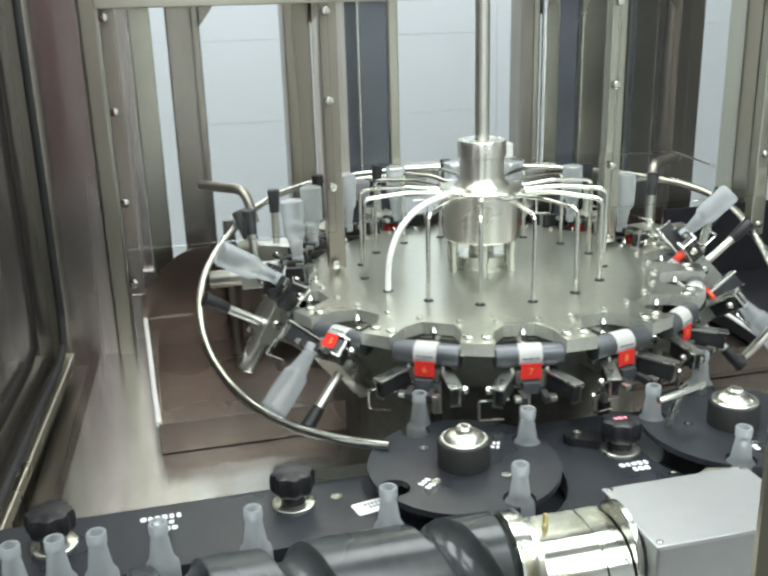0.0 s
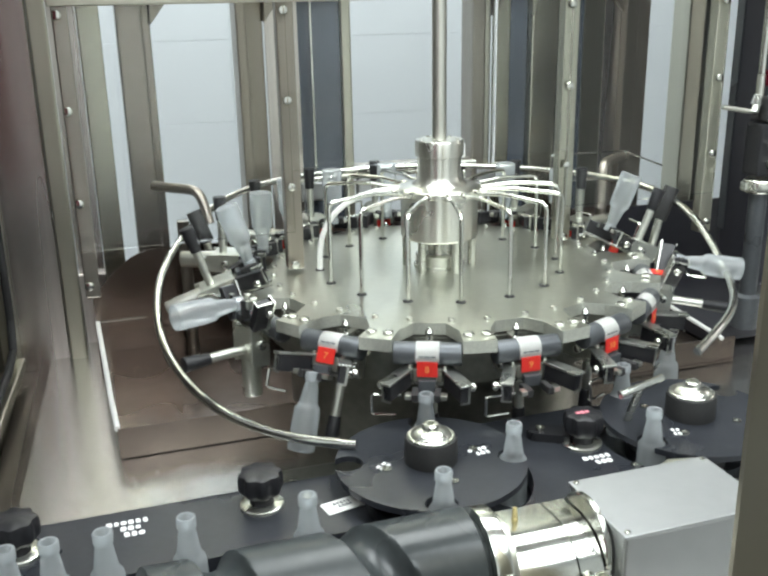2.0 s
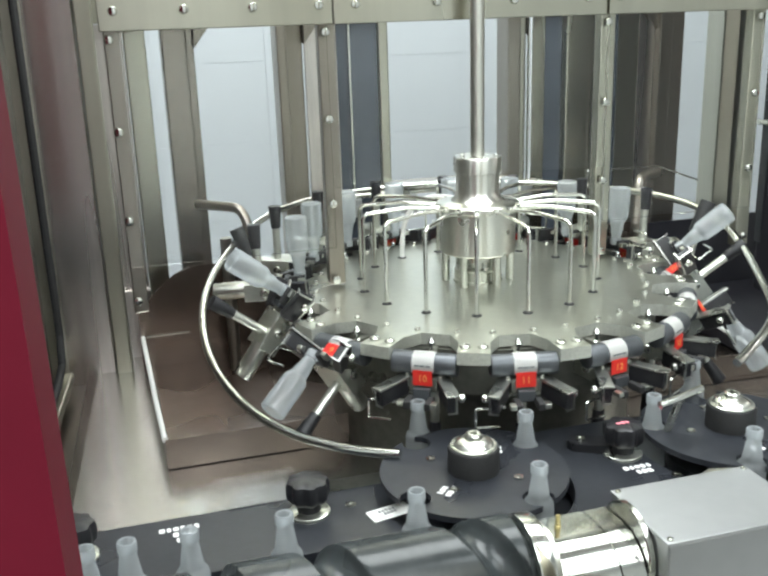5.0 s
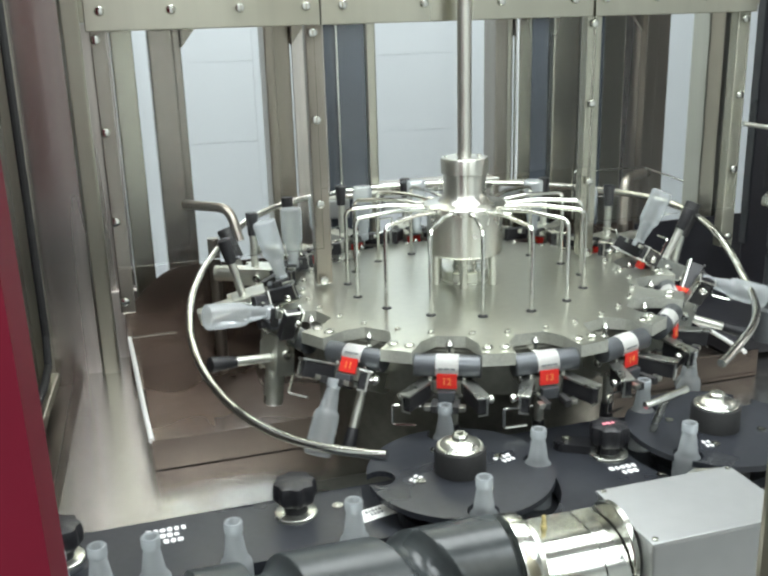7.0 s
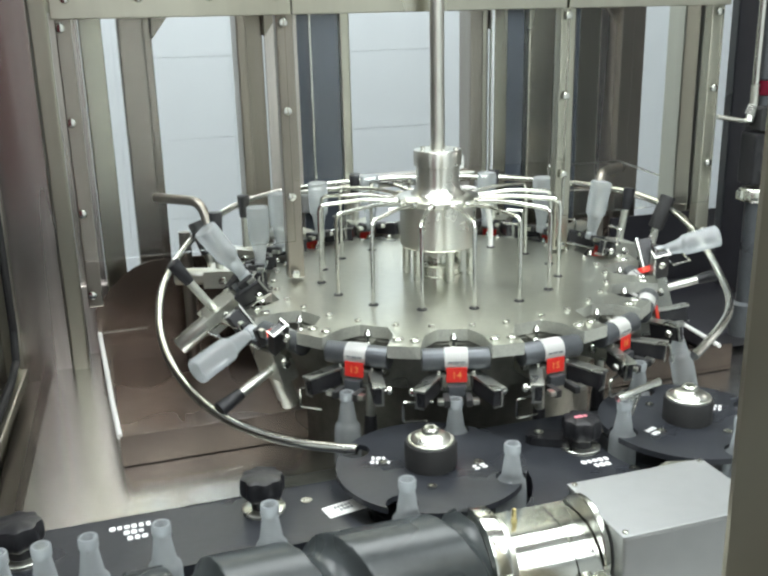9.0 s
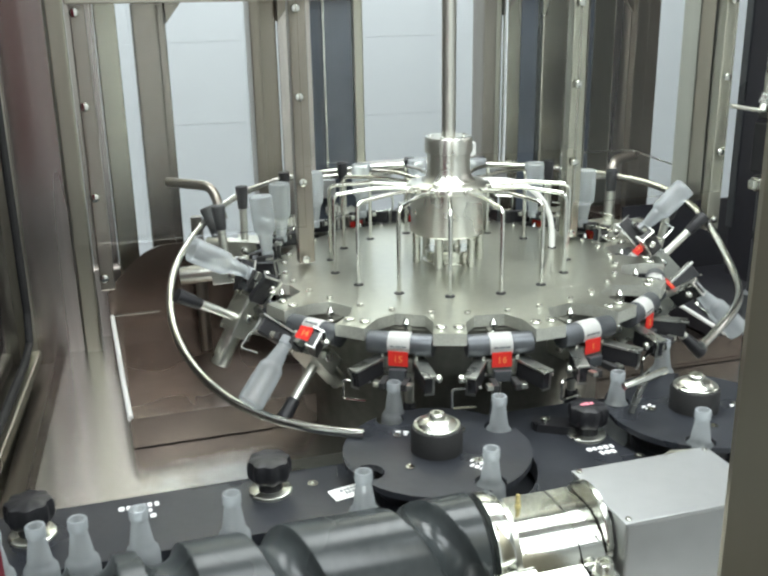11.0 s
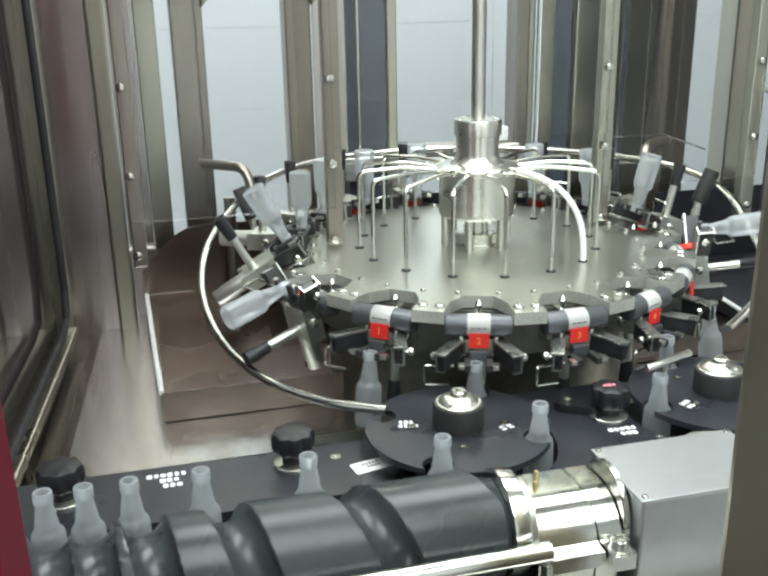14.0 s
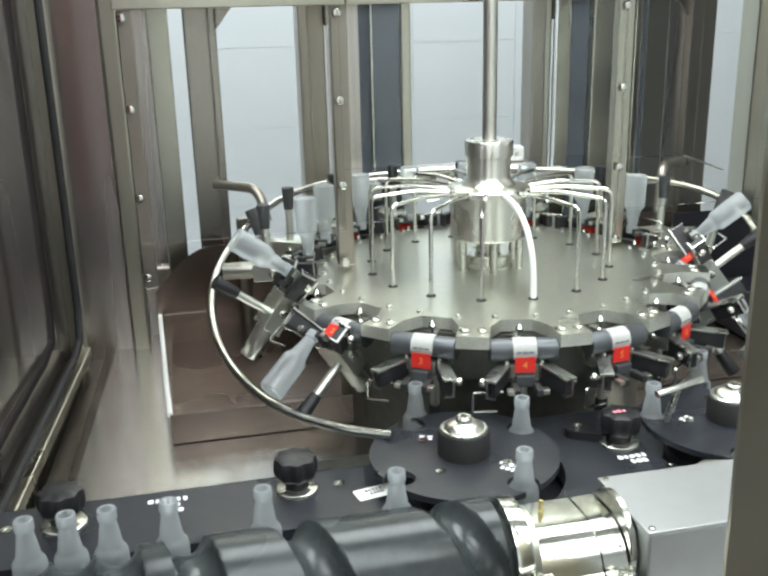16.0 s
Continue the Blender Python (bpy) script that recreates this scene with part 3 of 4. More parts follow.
# ---------------------------------------------------------------- star wheels
def star_wheel(c):
    t = thing("star_wheel", pose(c[0], c[1], Z0 - 0.110), "black four-pocket star wheel with steel-capped hub", "star wheel", "star wheels")
    pts = []
    R, rp = 0.0935, 0.0152
    half = math.degrees(math.acos((R * R + RS * RS - rp * rp) / (2 * R * RS)))
    for k in range(4):
        a0 = 90 * k
        pts += ring_points((0, 0), R, a0 + half, a0 + 90 - half, 14)
        cx, cy = RS * math.cos(radians(a0 + 90)), RS * math.sin(radians(a0 + 90))
        p = pts[-1]
        b0 = math.degrees(math.atan2(p[1] - cy, p[0] - cx)) - (a0 + 90)
        b0 = (b0 + 180) % 360 - 180
        q = -b0
        pts += [(cx + rp * math.cos(radians(a0 + 90 + b0 + (q - b0 - 360) * i / 10)), cy + rp * math.sin(radians(a0 + 90 + b0 + (q - b0 - 360) * i / 10))) for i in range(1, 10)]
    part("upper_plate", prism(pts, 0.0190, 0.0250), BLACK_PLATE, t)
    part("lower_plate", prism(ngon(48, RS - 0.0175), -0.022, -0.010), BLACK_PLATE, t)
    part("spacer", cyl((0, 0, -0.010), (0, 0, 0.019), 0.03), BLACK, t)
    part("hub", lathe([(0.0258, 0.025), (0.0258, 0.048), (0.0248, 0.050), (0.0001, 0.050)], n=40), RUBBER, t, smooth=True)
    part("cap", lathe([(0.0232, 0.050), (0.0232, 0.0516), (0.0222, 0.0524), (0.0200, 0.0524), (0.0190, 0.0544), (0.0130, 0.0580), (0.0085, 0.0588), (0.0082, 0.0625), (0.0066, 0.0640), (0.0036, 0.0640), (0.0034, 0.0590), (0.0001, 0.0590)], n=40),
         STEEL, t, "domed steel hub cap", smooth=True)
    for a in (20, 110, 200, 290):
        cap_bolt("screw", t, pose(0.047 * math.cos(radians(a)), 0.047 * math.sin(radians(a)), 0.025), 0.0048, 0.002, dome=False)
    bars(t, 0.050, 0.016, 0.0251, (4, 3), 0.0062, 20)
    bars(t, -0.050, -0.012, 0.0251, (3, 2), 0.0062, 140)
    return t


stars = [star_wheel(c) for c in STAR]

# ---------------------------------------------------------------- feed screw
SCREW_Y, SCREW_Z, SCREW_R = LANE - 0.0515, -0.112, 0.048
LINE_U = [-40.0, -6.61, -5.61, -4.61, -3.61, -2.61, -1.61, -0.61, 0.0]
LINE_X = [-0.146 - 0.428 - 33.39 * 0.034, -0.574, -0.538, -0.506, -0.475, -0.424, -0.343, -0.2195, -0.146]


def line_x(u):
    """Where a vial stands on the infeed line, u stations before it reaches the star wheel."""
    return float(sum(np.interp(u + d, LINE_U, LINE_X) for d in (-0.3, -0.15, 0, 0.15, 0.3)) / 5) if u < -0.3 else float(np.interp(u, LINE_U, LINE_X))


screw = thing("feed_screw", pose(0, SCREW_Y, Z0 + SCREW_Z), "dark plastic feed screw with widening helical groove", "feed screw")
bm = bmesh.new()
NX, NA = 260, 72
X0, X1 = -0.545, -0.156
centres = {}
for j in range(NA):
    centres[j] = [line_x(-k + j / NA) for k in range(-1, 9)]
rows = []
for i in range(NX + 1):
    x = X0 + (X1 - X0) * i / NX
    ring = []
    for j in range(NA):
        a = 2 * math.pi * j / NA      # turned back from the vials' side
        rad = SCREW_R
        for cx in centres[j]:
            dx = abs(x - cx)
            if dx < 0.0175:
                rad = min(rad, 0.0515 - math.sqrt(0.0175 ** 2 - dx * dx))
        ring.append(bm.verts.new((x, rad * math.cos(a), rad * math.sin(a))))
    rows.append(ring)
for p, q in zip(rows, rows[1:]):
    for j in range(NA):
        bm.faces.new((p[j], p[(j + 1) % NA], q[(j + 1) % NA], q[j]))
bm.faces.new(rows[0])
bm.faces.new(rows[-1][::-1])
part("screw_body", bm, BLACK_SCREW, screw, smooth=True)
part("end_collar", cyl((-0.1555, 0, 0), (-0.141, 0, 0), 0.0465, n=48), POLISHED, screw, "polished steel end collar", smooth=True, bevel=0.001)
part("shaft", cyl((-0.141, 0, 0), (-0.045, 0, 0), 0.018), STEEL, screw, smooth=True)

bearing = thing("bearing_housing", pose(0, SCREW_Y, Z0 + SCREW_Z), "polished steel split bearing housing of the feed screw", "bearing")
SIDEWAYS = Matrix(((0, 0, 1, 0), (1, 0, 0, 0), (0, 1, 0, 0), (0, 0, 0, 1)))


def saddle(x0, x1, r, foot):
    out = [(0.034, -0.06), (0.034, 0.0215), (0.004, 0.0235)]
    out += [(-r * math.sin(radians(a)), -0.020 + r * math.cos(radians(a))) for a in range(8, 66, 6)]
    out += [(-0.042, -0.0065), (-foot, -0.0085), (-foot, -0.0225), (-0.040, -0.0225), (-0.036, -0.06)]
    return prism(out, x0, x1, None, SIDEWAYS)


part("housing", saddle(-0.132, -0.0795, 0.0435, 0.056), POLISHED, bearing, smooth=True)
part("cap", saddle(-0.0775, -0.0560, 0.0425, 0.066), POLISHED, bearing, smooth=True)
part("seal", lathe([(0.018, -0.141), (0.036, -0.141), (0.036, -0.132), (0.018, -0.132)], n=40, m=pose(0, 0, 0, 0, 90, 0)), STEEL, bearing, smooth=True)
part("back_plate", lathe([(0.018, -0.0545), (0.040, -0.0545), (0.041, -0.0535), (0.041, -0.0490), (0.018, -0.0490)], n=48, m=pose(0, 0, 0, 0, 90, 0)), STEEL, bearing, smooth=True)
part("foot_column", box(-0.125, -0.060, -0.038, 0.03, -0.085, -0.055), STEEL, bearing, bevel=0.003)
part("clamp_bolt", lathe([(0.0095, -0.0085), (0.0095, -0.0070), (0.0075, -0.0068), (0.0075, 0.0020), (0.0068, 0.0028), (0.0042, 0.0028), (0.0042, -0.003), (0.0001, -0.003)], n=20, m=pose(-0.0665, -0.056, 0.0)), STEEL, bearing, smooth=True)
part("grease_nipple", lathe([(0.0035, 0.0), (0.0035, 0.004), (0.002, 0.005), (0.003, 0.008), (0.003, 0.010), (0.002, 0.012), (0.0028, 0.0145), (0.0022, 0.018), (0.0001, 0.0185)], n=14,
                            m=pose(-0.1135, 0.014, 0.0225) @ Matrix.Diagonal((0.8, 0.8, 0.72, 1))), BRASS, bearing, "brass grease nipple", smooth=True)
rod = thing("guide_rod", pose(0, -0.547, Z0 - 0.107), "polished steel rod beside the feed screw", "rod")
part("bar", cyl((-0.60, 0, 0), (-0.1325, 0, 0), 0.008), POLISHED, rod, smooth=True)
part("rod_holder", box(-0.139, -0.1335, -0.010, 0.004, -0.131, -0.0082), STEEL, rod, bevel=0.002)

gear = thing("gearbox_cover", pose(0.023, -0.495, Z0 - 0.238), "plain folded stainless steel gearbox cover", "gearbox")
part("cover", box(-0.070, 0.072, -0.046, 0.046, 0.0, 0.158), BOX_STEEL, gear, bevel=0.0025)
part("lid", box(-0.0715, 0.0735, -0.0475, 0.0475, 0.1575, 0.1605), BOX_STEEL, gear, bevel=0.0012)
for x, y in ((-0.066, 0.042), (-0.066, -0.042), (0.068, 0.042)):
    cap_bolt("lid_screw", gear, pose(x, y, 0.1605), 0.003, 0.002)
part("side_knob", cyl((0.072, 0.02, 0.10), (0.098, 0.02, 0.10), 0.017), POLISHED, gear, smooth=True, bevel=0.002)
lever = thing("hand_lever", pose(0.128, -0.424, Z0 - 0.105), "black plastic clamping lever behind the gearbox cover", "lever")
part("boss", lathe([(0.011, 0), (0.011, 0.012), (0.009, 0.014), (0.0001, 0.014)], n=24), BLACK, lever, smooth=True)
part("grip", prism([(-0.008, -0.008), (0.030, -0.005), (0.034, 0.0), (0.030, 0.005), (-0.008, 0.008)], 0.006, 0.016), BLACK, lever, bevel=0.002)
wedge = thing("metal_tab", pose(0.07, -0.437, Z0 - 0.105), "small folded steel tab behind the gearbox cover", "tab")
part("tab", prism([(-0.035, -0.008), (0.02, -0.008), (0.028, 0.004), (0.002, 0.010)], 0.0, 0.018), STEEL_DISC, wedge, bevel=0.001)


# ---------------------------------------------------------------- carousel
TILT_LEFT = ((0, 0), (40, 0), (48.7, 31), (54.4, 51), (62.5, 71), (71.2, 99), (76.9, 122), (81.7, 137), (93.7, 168), (102, 180), (180, 180))
TILT_RIGHT = ((0, 0), (46, 0), (53.3, 22), (64, 74), (75.8, 116), (86.3, 154), (98.3, 175), (104, 180), (180, 180))


def flip(theta):
    """Tilt of a gripper at the bearing theta: 0 hangs the vial upright, 180 turns it over."""
    a = (theta + 90) % 360          # from the front, towards the right side
    table, d = (TILT_LEFT, 360 - a) if a > 180 else (TILT_RIGHT, a)
    return float(sum(np.interp(d + e, [p[0] for p in table], [p[1] for p in table]) for e in (-2, 0, 2)) / 3)


PIVOT_R, PIVOT_Z = 0.273, -0.0185
DISC_T = 0.014
carousel = thing("carousel", AT, "stainless rotary rinser disc with sixteen numbered grippers", "carousel")
N = 16
G0 = 125.5 - 22.5 * 0           # bearing of gripper number one at the start
pts = []
for k in range(N):
    a = radians(G0 + 22.5 * k)
    ex, ey = Vector((math.cos(a), math.sin(a))), Vector((-math.sin(a), math.cos(a)))
    for r, h in ((0.284, -0.0380), (0.262, -0.0345), (0.250, -0.0320), (0.229, -0.0175), (0.229, 0.0175), (0.250, 0.0320), (0.262, 0.0345), (0.284, 0.0380)):
        p = ex * r + ey * h
        pts.append((p.x, p.y))
bm = bmesh.new()
hi = [bm.verts.new((x, y, 0)) for x, y in pts]
lo = [bm.verts.new((x, y, -DISC_T)) for x, y in pts]
mid_hi = [bm.verts.new((0.20 * math.cos(math.atan2(y, x)), 0.20 * math.sin(math.atan2(y, x)), 0)) for x, y in pts]
mid_lo = [bm.verts.new((v.co.x, v.co.y, -DISC_T)) for v in mid_hi]
n = len(pts)
for i in range(n):
    j = (i + 1) % n
    bm.faces.new((hi[i], hi[j], lo[j], lo[i]))
    bm.faces.new((mid_hi[i], mid_hi[j], hi[j], hi[i]))
    bm.faces.new((lo[i], lo[j], mid_lo[j], mid_lo[i]))
bm.faces.new(mid_hi)
bm.faces.new(mid_lo[::-1])
disc = part("disc", bm, STEEL_DISC, carousel, "brushed steel disc with sixteen notches")
disc.data.materials.append(MILLED)
for f in disc.data.polygons:
    f.material_index = 1 if abs(f.normal.z) < 0.5 else 0
part("under_ring", lathe([(0.20, -0.07), (0.235, -0.07), (0.235, -0.016), (0.20, -0.016)], n=64, close=True), CAVITY_SHADE, carousel, smooth=True)
part("upper_sleeve", lathe([(0.0305, 0.168), (0.0315, 0.166), (0.0315, 0.148), (0.0285, 0.147), (0.0285, 0.124), (0.030, 0.116), (0.036, 0.110), (0.054, 0.1075), (0.056, 0.106), (0.056, 0.100), (0.0001, 0.100)][::-1] , n=56),
     SATIN, carousel, "turned steel hub with a flange", smooth=True)
part("lower_sleeve", lathe([(0.049, 0.0995), (0.0505, 0.098), (0.0505, 0.043), (0.049, 0.041), (0.0001, 0.041)][::-1], n=56), SATIN, carousel, smooth=True)
part("shaft", cyl((0, 0, 0.16), (0, 0, 0.93), 0.0093), SATIN, carousel, "upright polished steel shaft", smooth=True)
part("hub_nut", lathe([(0.034, 0.0), (0.034, 0.003), (0.0315, 0.004), (0.0315, 0.016), (0.0300, 0.0175), (0.017, 0.0175), (0.015, 0.042), (0.0001, 0.042)], n=40), STEEL, carousel, "slotted steel hub nut", smooth=True)
for k in range(6):
    a = radians(60 * k + 15)
    part("stand_off", cyl((0.0435 * math.cos(a), 0.0435 * math.sin(a), 0), (0.0435 * math.cos(a), 0.0435 * math.sin(a), 0.042), 0.0055, n=14), STEEL, carousel, smooth=True)
for k in range(5):
    a = radians(72 * k)
    cap_bolt("bolt", carousel, pose(0.024 * math.cos(a), 0.024 * math.sin(a), 0.168), 0.0028, 0.002)

NEEDLE0 = -177.79
needle_me = None
for k in range(N):
    a = NEEDLE0 + 22.5 * k
    if k == 1:    # one tube is bent in a wide bow
        path = [(0.050 + 0.110 * math.sin(radians(d)) ** 0.85, 0, -0.002 + 0.107 * max(0.0, math.cos(radians(d))) ** 0.72) for d in range(0, 91, 5)]
        ob = part("rinsing_tube", sweep(path, 0.0038, n=10), WHITE_LABEL, carousel, "white rinsing tube bent in a wide bow", smooth=True)
    else:
        if needle_me is None:
            path = arc([(0.050, 0, 0.103), (0.100, 0, 0.1075), (0.1595, 0, 0.1035), (0.160, 0, -0.002)], 0.010, 6)
            ob = part("rinsing_tube", sweep(path, 0.0026, n=10), POLISHED, carousel, smooth=True)
            needle_me = ob.data
        else:
            ob = new("rinsing_tube", needle_me)
            ob.parent = carousel
    ob.matrix_local = pose(0, 0, 0, 0, 0, a)
    ob = part("tube_socket", lathe([(0.0062, 0), (0.0058, 0.0012), (0.0001, 0.0012)], n=14), RUBBER, carousel)
    ob.matrix_local = pose(0.160 * math.cos(radians(a)), 0.160 * math.sin(radians(a)), 0)
    ob = part("tube_fitting", cyl((0.046, 0, 0.103), (0.062, 0, 0.1042), 0.0044, n=8), POLISHED, carousel, smooth=True)
    ob.matrix_local = pose(0, 0, 0, 0, 0, a)
nozzle_me = lathe([(0.0042, -0.014), (0.0042, -0.004), (0.0022, -0.002), (0.0022, 0.002), (0.0042, 0.004), (0.0046, 0.007), (0.003, 0.0095), (0.0014, 0.0125), (0.0001, 0.013)], n=14)
noz = part("spray_nozzle", nozzle_me, POLISHED, carousel, smooth=True)
for k in range(N):
    a = G0 + 22.5 * k
    ob = noz if k == 0 else new("spray_nozzle", noz.data)
    ob.parent = carousel
    ob.matrix_local = pose(0, 0, 0, 0, 0, a) @ pose(0.247, 0, -0.0105)
    arm = part("nozzle_bridge", box(0.222, 0.250, -0.004, 0.004, -0.020, -0.0145), CAVITY_SHADE, carousel) if k == 0 else new("nozzle_bridge", arm.data)
    arm.parent = carousel
    arm.matrix_local = pose(0, 0, 0, 0, 0, a)
    for s, r in ((1, 0.268), (-1, 0.268), (1, 0.222), (-1, 0.222)):
        b = a + s * (9.2 if r > 0.25 else 6.0)
        cap_bolt("disc_bolt", carousel, pose(r * math.cos(radians(b)), r * math.sin(radians(b)), 0), 0.0062 if r > 0.25 else 0.0040, 0.0035, STEEL)

# one gripper: bracket with pivot tube, label, jaws, follower and spring cylinder; its pose is set about the pivot
grippers = []


def gripper(number):
    bm = box(-0.042, 0.009, -0.0205, -0.0170, -0.034, -0.010)
    box(-0.042, 0.009, 0.0170, 0.0205, -0.034, -0.010, bm)
    box(-0.036, 0.007, -0.0170, 0.0170, -0.034, -0.030, bm)
    g = part("gripper", bm, STEEL, carousel, "steel vial gripper with black jaws and red number", bevel=0.001)
    part("pivot_tube", cyl((0, -0.0365, 0), (0, 0.0365, 0), 0.0125, n=28), GREY_TUBE, g, smooth=True, bevel=0.001)
    part("core_block", box(-0.028, 0.012, -0.0160, 0.0160, -0.0295, -0.0128), CAVITY_SHADE, g, bevel=0.002)
    part("neck_guide", box(0.0125, 0.020, -0.0095, 0.0095, -0.036, -0.0235), GREY_TUBE, g, bevel=0.001)
    lab = []
    for i in range(9):
        a = radians(110 - i * 18)
        lab.append((0.0131 * math.cos(a), 0.0131 * math.sin(a)))
    bm = bmesh.new()
    up = [[bm.verts.new((x, y, z)) for x, z in lab] for y in (-0.0125, 0.0125)]
    for i in range(8):
        bm.faces.new((up[0][i], up[0][i + 1], up[1][i + 1], up[1][i]))
    bmesh.ops.solidify(bm, geom=bm.faces[:], thickness=0.0003)
    wl = part("number_sleeve", bm, WHITE_LABEL, g, "white wrapped label", smooth=True)
    for i, w in ((-1, 0.005), (0, 0.006), (1, 0.005)):
        ob = part("lettering_bar", box(0.0133, 0.0137, i * 0.0065 - w / 2, i * 0.0065 + w / 2, 0.000, 0.0022), GREY_INK, wl)
    rl = part("number_label", box(0.0128, 0.0140, -0.0110, 0.0110, -0.0215, -0.0045), RED_LABEL, g, "red numbered label", bevel=0.0004)
    bm = writing(str(number), 0.011)
    bm.transform(Matrix.Translation((0.0142, 0, -0.0135)) @ Matrix(((0, 0, 1, 0), (1, 0, 0, 0), (0, 1, 0, 0), (0, 0, 0, 1))))
    part("number", bm, YELLOW_INK, rl)
    for s in (-1, 1):
        m = pose(0.008, s * 0.022, -0.0165, 0, 4, s * 29)
        bm = box(0.0, 0.040, -0.0055, 0.0055, -0.018, 0.0, None, m)
        jaw = part("jaw", bm, BLACK, g, "black plastic gripper jaw", bevel=0.0015)
        part("jaw_plate", box(-0.006, 0.0430, -0.0072, 0.0072, 0.0003, 0.0030, None, m), JAW_STEEL, jaw, bevel=0.0005)
        part("edge_strip", box(0.0402, 0.0415, s * 0.0040 - 0.0011, s * 0.0040 + 0.0011, -0.0180, 0.0002, None, m), JAW_STEEL, jaw)
        part("edge_strip", box(0.0402, 0.0415, -0.0055, 0.0055, -0.0195, -0.0181, None, m), JAW_STEEL, jaw)
        part("jaw_pin", lathe([(0.0022, 0), (0.0022, 0.003), (0.0040, 0.0035), (0.0050, 0.0060), (0.0048, 0.0080), (0.0030, 0.0100), (0.0001, 0.0106)], n=14,
                              m=m @ pose(0.032, s * 0.0055, -0.006, -s * 90, 0, 0)), POLISHED, jaw, smooth=True)
        m2 = pose(0.018, s * 0.0120, -0.035)
        part("jaw_pad", box(0.0, 0.022, -0.0035, 0.0035, -0.004, 0.004, None, m2), RUBBER, jaw, bevel=0.001)
        part("jaw_finger", box(0.0, 0.010, -0.0035, 0.0035, -0.0025, 0.0025, None, pose(0.030, s * 0.0185, -0.034)), STEEL, jaw, bevel=0.0006)
    part("hook", sweep(arc([(0.030, -0.026, -0.036), (0.030, -0.058, -0.036), (0.030, -0.058, -0.058), (0.030, -0.032, -0.058)], 0.003, 3), 0.0015, n=6), POLISHED, g)
    part("follower_rod", cyl((-0.022, 0.004, -0.034), (-0.022, 0.004, -0.086), 0.0054, n=14), STEEL, g, smooth=True)
    part("follower_sleeve", cyl((-0.022, 0.004, -0.079), (-0.022, 0.004, -0.111), 0.0068, n=18, r2=0.0090), BLACK, g, "black plastic follower sleeve", smooth=True, bevel=0.001)
    part("spring_cylinder", lathe([(0.008, -0.034), (0.0115, -0.035), (0.0115, -0.082), (0.0105, -0.084), (0.006, -0.084), (0.006, -0.079), (0.0001, -0.079)], n=22,
                                  m=pose(0, -0.004, -0.021, 0, 90, 0)), STEEL, g, "plain steel spring cylinder", smooth=True)
    cap_bolt("side_bolt", g, pose(-0.016, -0.0205, -0.021, 90, 0, 0), 0.0058, 0.0045)
    cap_bolt("side_bolt", g, pose(-0.016, 0.0205, -0.021, -90, 0, 0), 0.0058, 0.0045)
    return g


for k in range(N):
    grippers.append(gripper(k + 1))


def gripper_local(k, t):
    b = G0 + 22.5 * k
    return pose(0, 0, 0, 0, 0, b) @ pose(PIVOT_R, 0, PIVOT_Z) @ pose(0, 0, 0, 0, -flip(b - 18.375 * t), 0)


# ---------------------------------------------------------------- turning rail round the carousel
rail = thing("turning_rail", AT, "bright bent steel rod guiding the grippers round", "rail")
RAIL_A = [-80, -74, -67, -59, -45, -30, -18, -10, 2, 12, 40, 90, 114, 130, 140, 153, 163, 175, 186, 193, 206, 219, 231, 242]
RAIL_Z = [-0.030, -0.036, -0.034, -0.016, -0.012, -0.010, 0.004, 0.032, 0.055, 0.064, 0.066, 0.066, 0.064, 0.055, 0.038, 0.012, -0.004, -0.030, -0.050, -0.062, -0.080, -0.086, -0.083, -0.078]
path = []
for i in range(140):
    a = -63 + 299 * i / 139
    z = sum(np.interp(a + d, RAIL_A, RAIL_Z) for d in (-6, -3, 0, 3, 6)) / 5
    path.append((0.372 * math.cos(radians(a)), 0.372 * math.sin(radians(a)), float(z)))
part("rod", sweep(path, 0.0052, n=12), POLISHED, rail, smooth=True)
for a, z in ((143, 0.035), (3, 0.056)):
    m = pose(0, 0, 0, 0, 0, a) @ pose(0.372, 0, z)
    part("clamp", cyl(m @ Vector((0.0, 0, 0.016)), m @ Vector((-0.02, 0, -0.030)), 0.011, n=16), RUBBER, rail, smooth=True, bevel=0.002)
    part("stay", cyl(m @ Vector((-0.018, 0, -0.026)), m @ Vector((-0.03, 0, -0.075)), 0.006, n=12), STEEL, rail, smooth=True)
part("stay", sweep(arc([(-0.345, 0.30, 0.078), (-0.284, 0.24, 0.078), (-0.274, 0.225, 0.03)], 0.02, 5), 0.0075), FRAME_SHADED, rail, smooth=True)
part("stay", sweep(arc([(0.43, 0.24, 0.080), (0.365, 0.20, 0.080), (0.352, 0.18, 0.00)], 0.02, 5), 0.0085), FRAME_SHADED, rail, smooth=True)
part("stay", cyl((-0.31, 0.26, 0.03), (-0.31, 0.26, -0.186), 0.009), FRAME_SHADED, rail, smooth=True)
part("stay", cyl((0.352, 0.18, 0.01), (0.352, 0.18, -0.186), 0.009), FRAME_SHADED, rail, smooth=True)
piece = [(0.372 * math.cos(radians(a)), 0.372 * math.sin(radians(a)), -0.040 + 0.0006 * (a + 80)) for a in range(-82, -72)]
part("end_rod", sweep(piece, 0.0040, n=10), POLISHED, rail, smooth=True)
part("stay", cyl((0.079, -0.363, -0.0405), (0.079, -0.335, -0.104), 0.004), STEEL, rail, smooth=True)
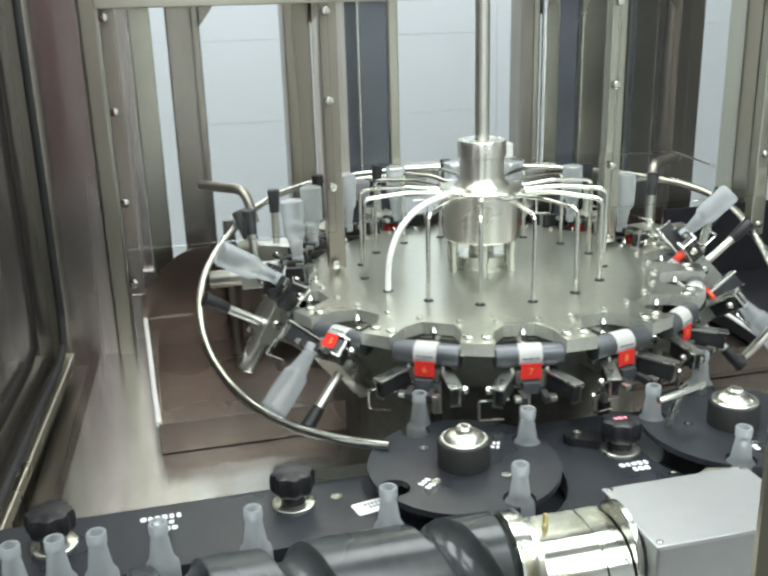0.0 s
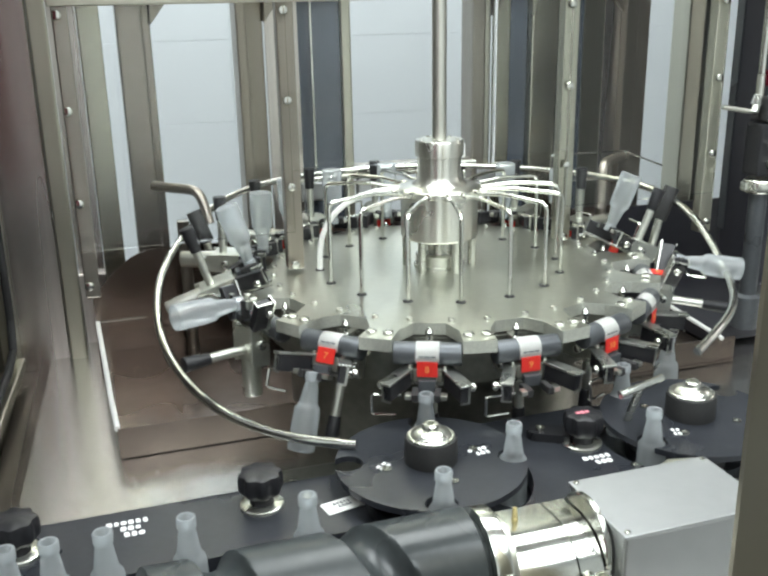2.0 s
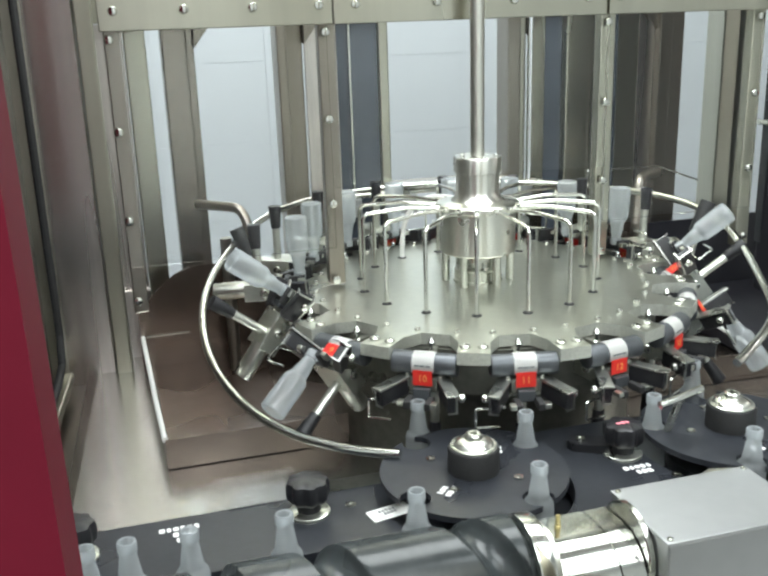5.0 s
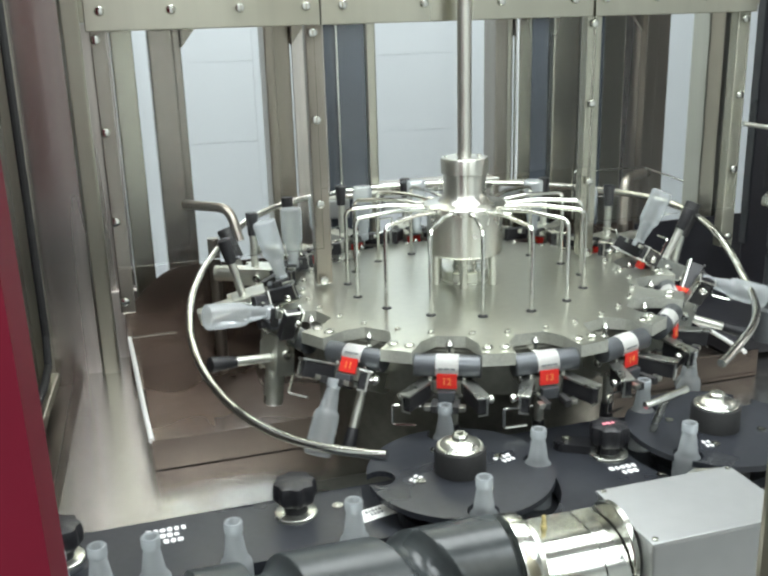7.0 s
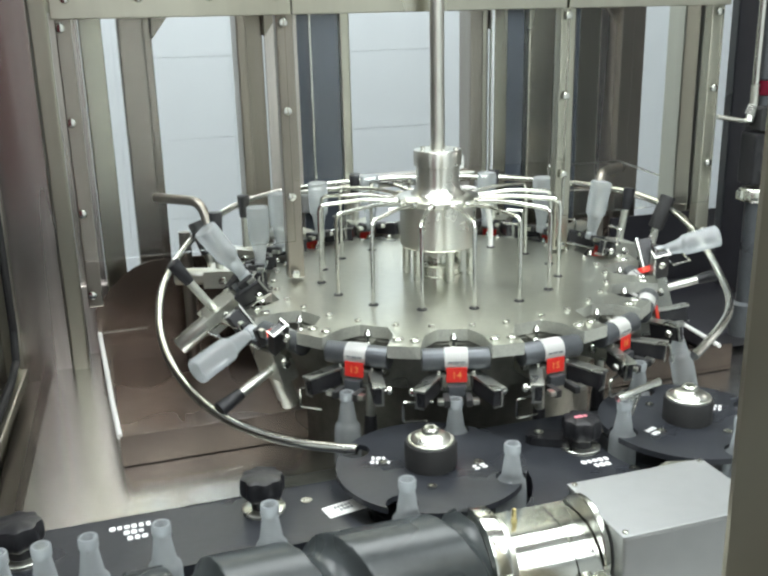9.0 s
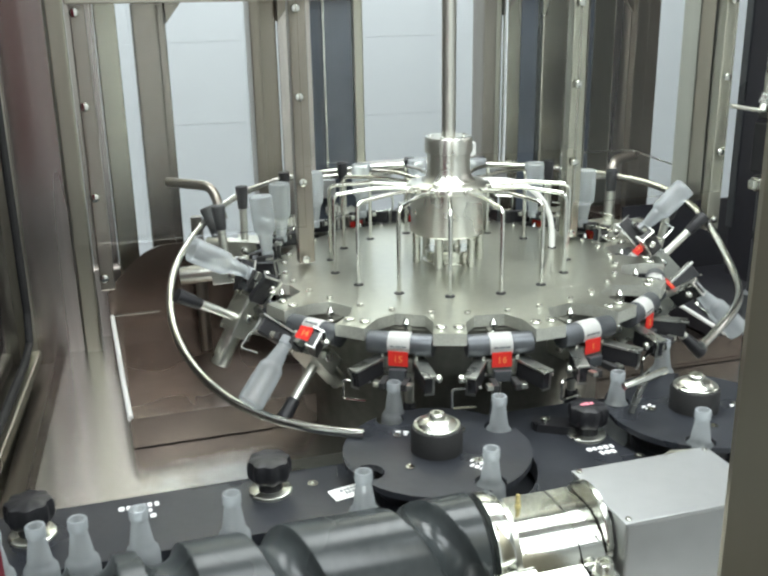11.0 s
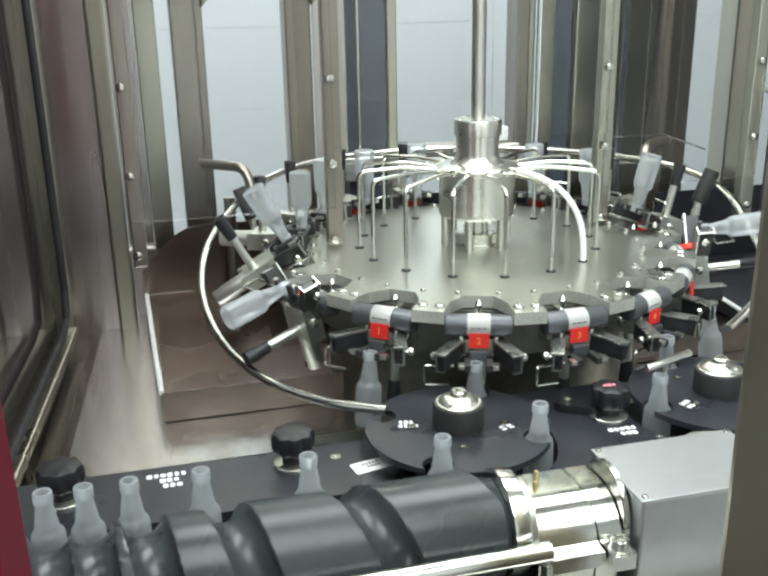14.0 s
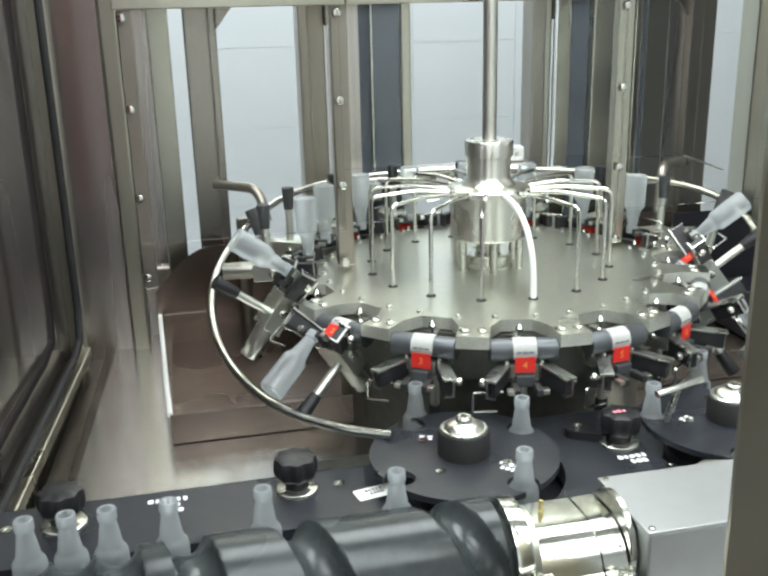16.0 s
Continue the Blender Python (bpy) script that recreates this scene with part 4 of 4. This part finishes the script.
part("wire_guard", sweep(arc([(0.27, 0.20, 0.02), (0.27, 0.20, 0.098), (0.40, 0.20, 0.096), (0.45, 0.16, 0.075)], 0.006, 3), 0.0014, n=6), POLISHED, rail)
part("wire_guard", sweep([(0.268, 0.20, 0.055), (0.40, 0.20, 0.052), (0.44, 0.165, 0.04)], 0.0014, n=6), POLISHED, rail)
for x in (-0.08, 0.02, 0.13, 0.24):
    part("spray_block", box(x - 0.02, x + 0.02, 0.381, 0.400, 0.015, 0.048), BOX_STEEL, rail, bevel=0.003)
part("spray_bar", cyl((-0.12, 0.388, 0.052), (0.28, 0.388, 0.052), 0.005), STEEL, rail, smooth=True)

block = thing("terminal_block", pose(0.185, 0.400, Z0 + 0.069), "small cream plastic block on the rear sill", "block")
part("housing", box(-0.016, 0.016, -0.012, 0.012, 0.0, 0.026), WHITE_LABEL, block, bevel=0.003)
part("cover_screw", cyl((0, -0.0125, 0.014), (0, -0.0145, 0.014), 0.003, n=10), STEEL, block)

# ---------------------------------------------------------------- vials
VIAL_H = 0.085
outer = [(0.0001, 0.0012), (0.0105, 0.0012), (0.0122, 0.0), (0.0143, 0.0010), (0.0148, 0.004), (0.0144, 0.030), (0.0140, 0.043), (0.0134, 0.0468), (0.0118, 0.0492), (0.0104, 0.0508), (0.0099, 0.0530), (0.0070, 0.0725),
         (0.0066, 0.0745), (0.0078, 0.0755), (0.0080, 0.0765), (0.0080, 0.0835), (0.0075, 0.0848), (0.0064, 0.085)]
inner = [(0.0056, 0.0845), (0.0054, 0.076), (0.0001, 0.0755)]
vial_me = None
vials = []
for k in range(-28, 11):
    v = thing("vial", AT, "empty translucent narrow-necked vial", "vial", "vials on the line")
    if vial_me is None:
        ob = part("body", lathe(outer + inner, n=28), VIAL, v, smooth=True)
        vial_me = ob.data
    else:
        ob = new("body", vial_me)
        ob.parent = v
    vials.append((k, v))


def vial_pose(k, t):
    """The place of vial k along lane, infeed star, carousel, outfeed star and lane."""
    v = (t - 12.946) / TAU - k
    base = Z0 - 0.050 - VIAL_H
    first = -160.6 / 90
    if v < first:
        return pose(line_x(v - first), LANE, base)
    if v < 0:
        a = radians(70.6 + 90 * v)
        return pose(STAR[0][0] + RS * math.cos(a), STAR[0][1] + RS * math.sin(a), base)
    if v < 14:
        b = -112.4 - 22.5 * v
        return AT @ pose(0, 0, 0, 0, 0, b) @ pose(PIVOT_R, 0, PIVOT_Z) @ pose(0, 0, 0, 0, -flip(b), 0) @ pose(0.033, 0, -0.0315 - VIAL_H)
    v -= 14
    if v < 157.4 / 90:
        a = radians(112.6 + 90 * v)
        return pose(STAR[1][0] + RS * math.cos(a), STAR[1][1] + RS * math.sin(a), base)
    s = v - 157.4 / 90
    return pose(STAR[1][0] + (0.1205 * s if s < 1 else 0.1205 + 0.04 * (s - 1)), LANE - 0.001, base)


def motions():
    tenths = [i / 10 for i in range(161)]
    fifths = [i / 5 for i in range(81)]
    walk(carousel, [(t, AT @ pose(0, 0, 0, 0, 0, -18.375 * t)) for t in tenths])
    for k, g in enumerate(grippers):
        walk(g, [(t, gripper_local(k, t)) for t in fifths])
    for i, (s, a0) in enumerate(((stars[0], 70.6), (stars[1], 112.6))):
        walk(s, [(t, pose(STAR[i][0], STAR[i][1], Z0 - 0.110, 0, 0, a0 + 90 * (t - 12.946) / TAU)) for t in tenths])
    u0 = (0 - 12.946) / TAU + 160.6 / 90
    walk(screw, [(t, pose(0, SCREW_Y, Z0 + SCREW_Z, -360 * (u0 + t / TAU), 0, 0)) for t in tenths])
    for k, v in vials:
        walk(v, [(t, vial_pose(k, t)) for t in fifths])


motions()
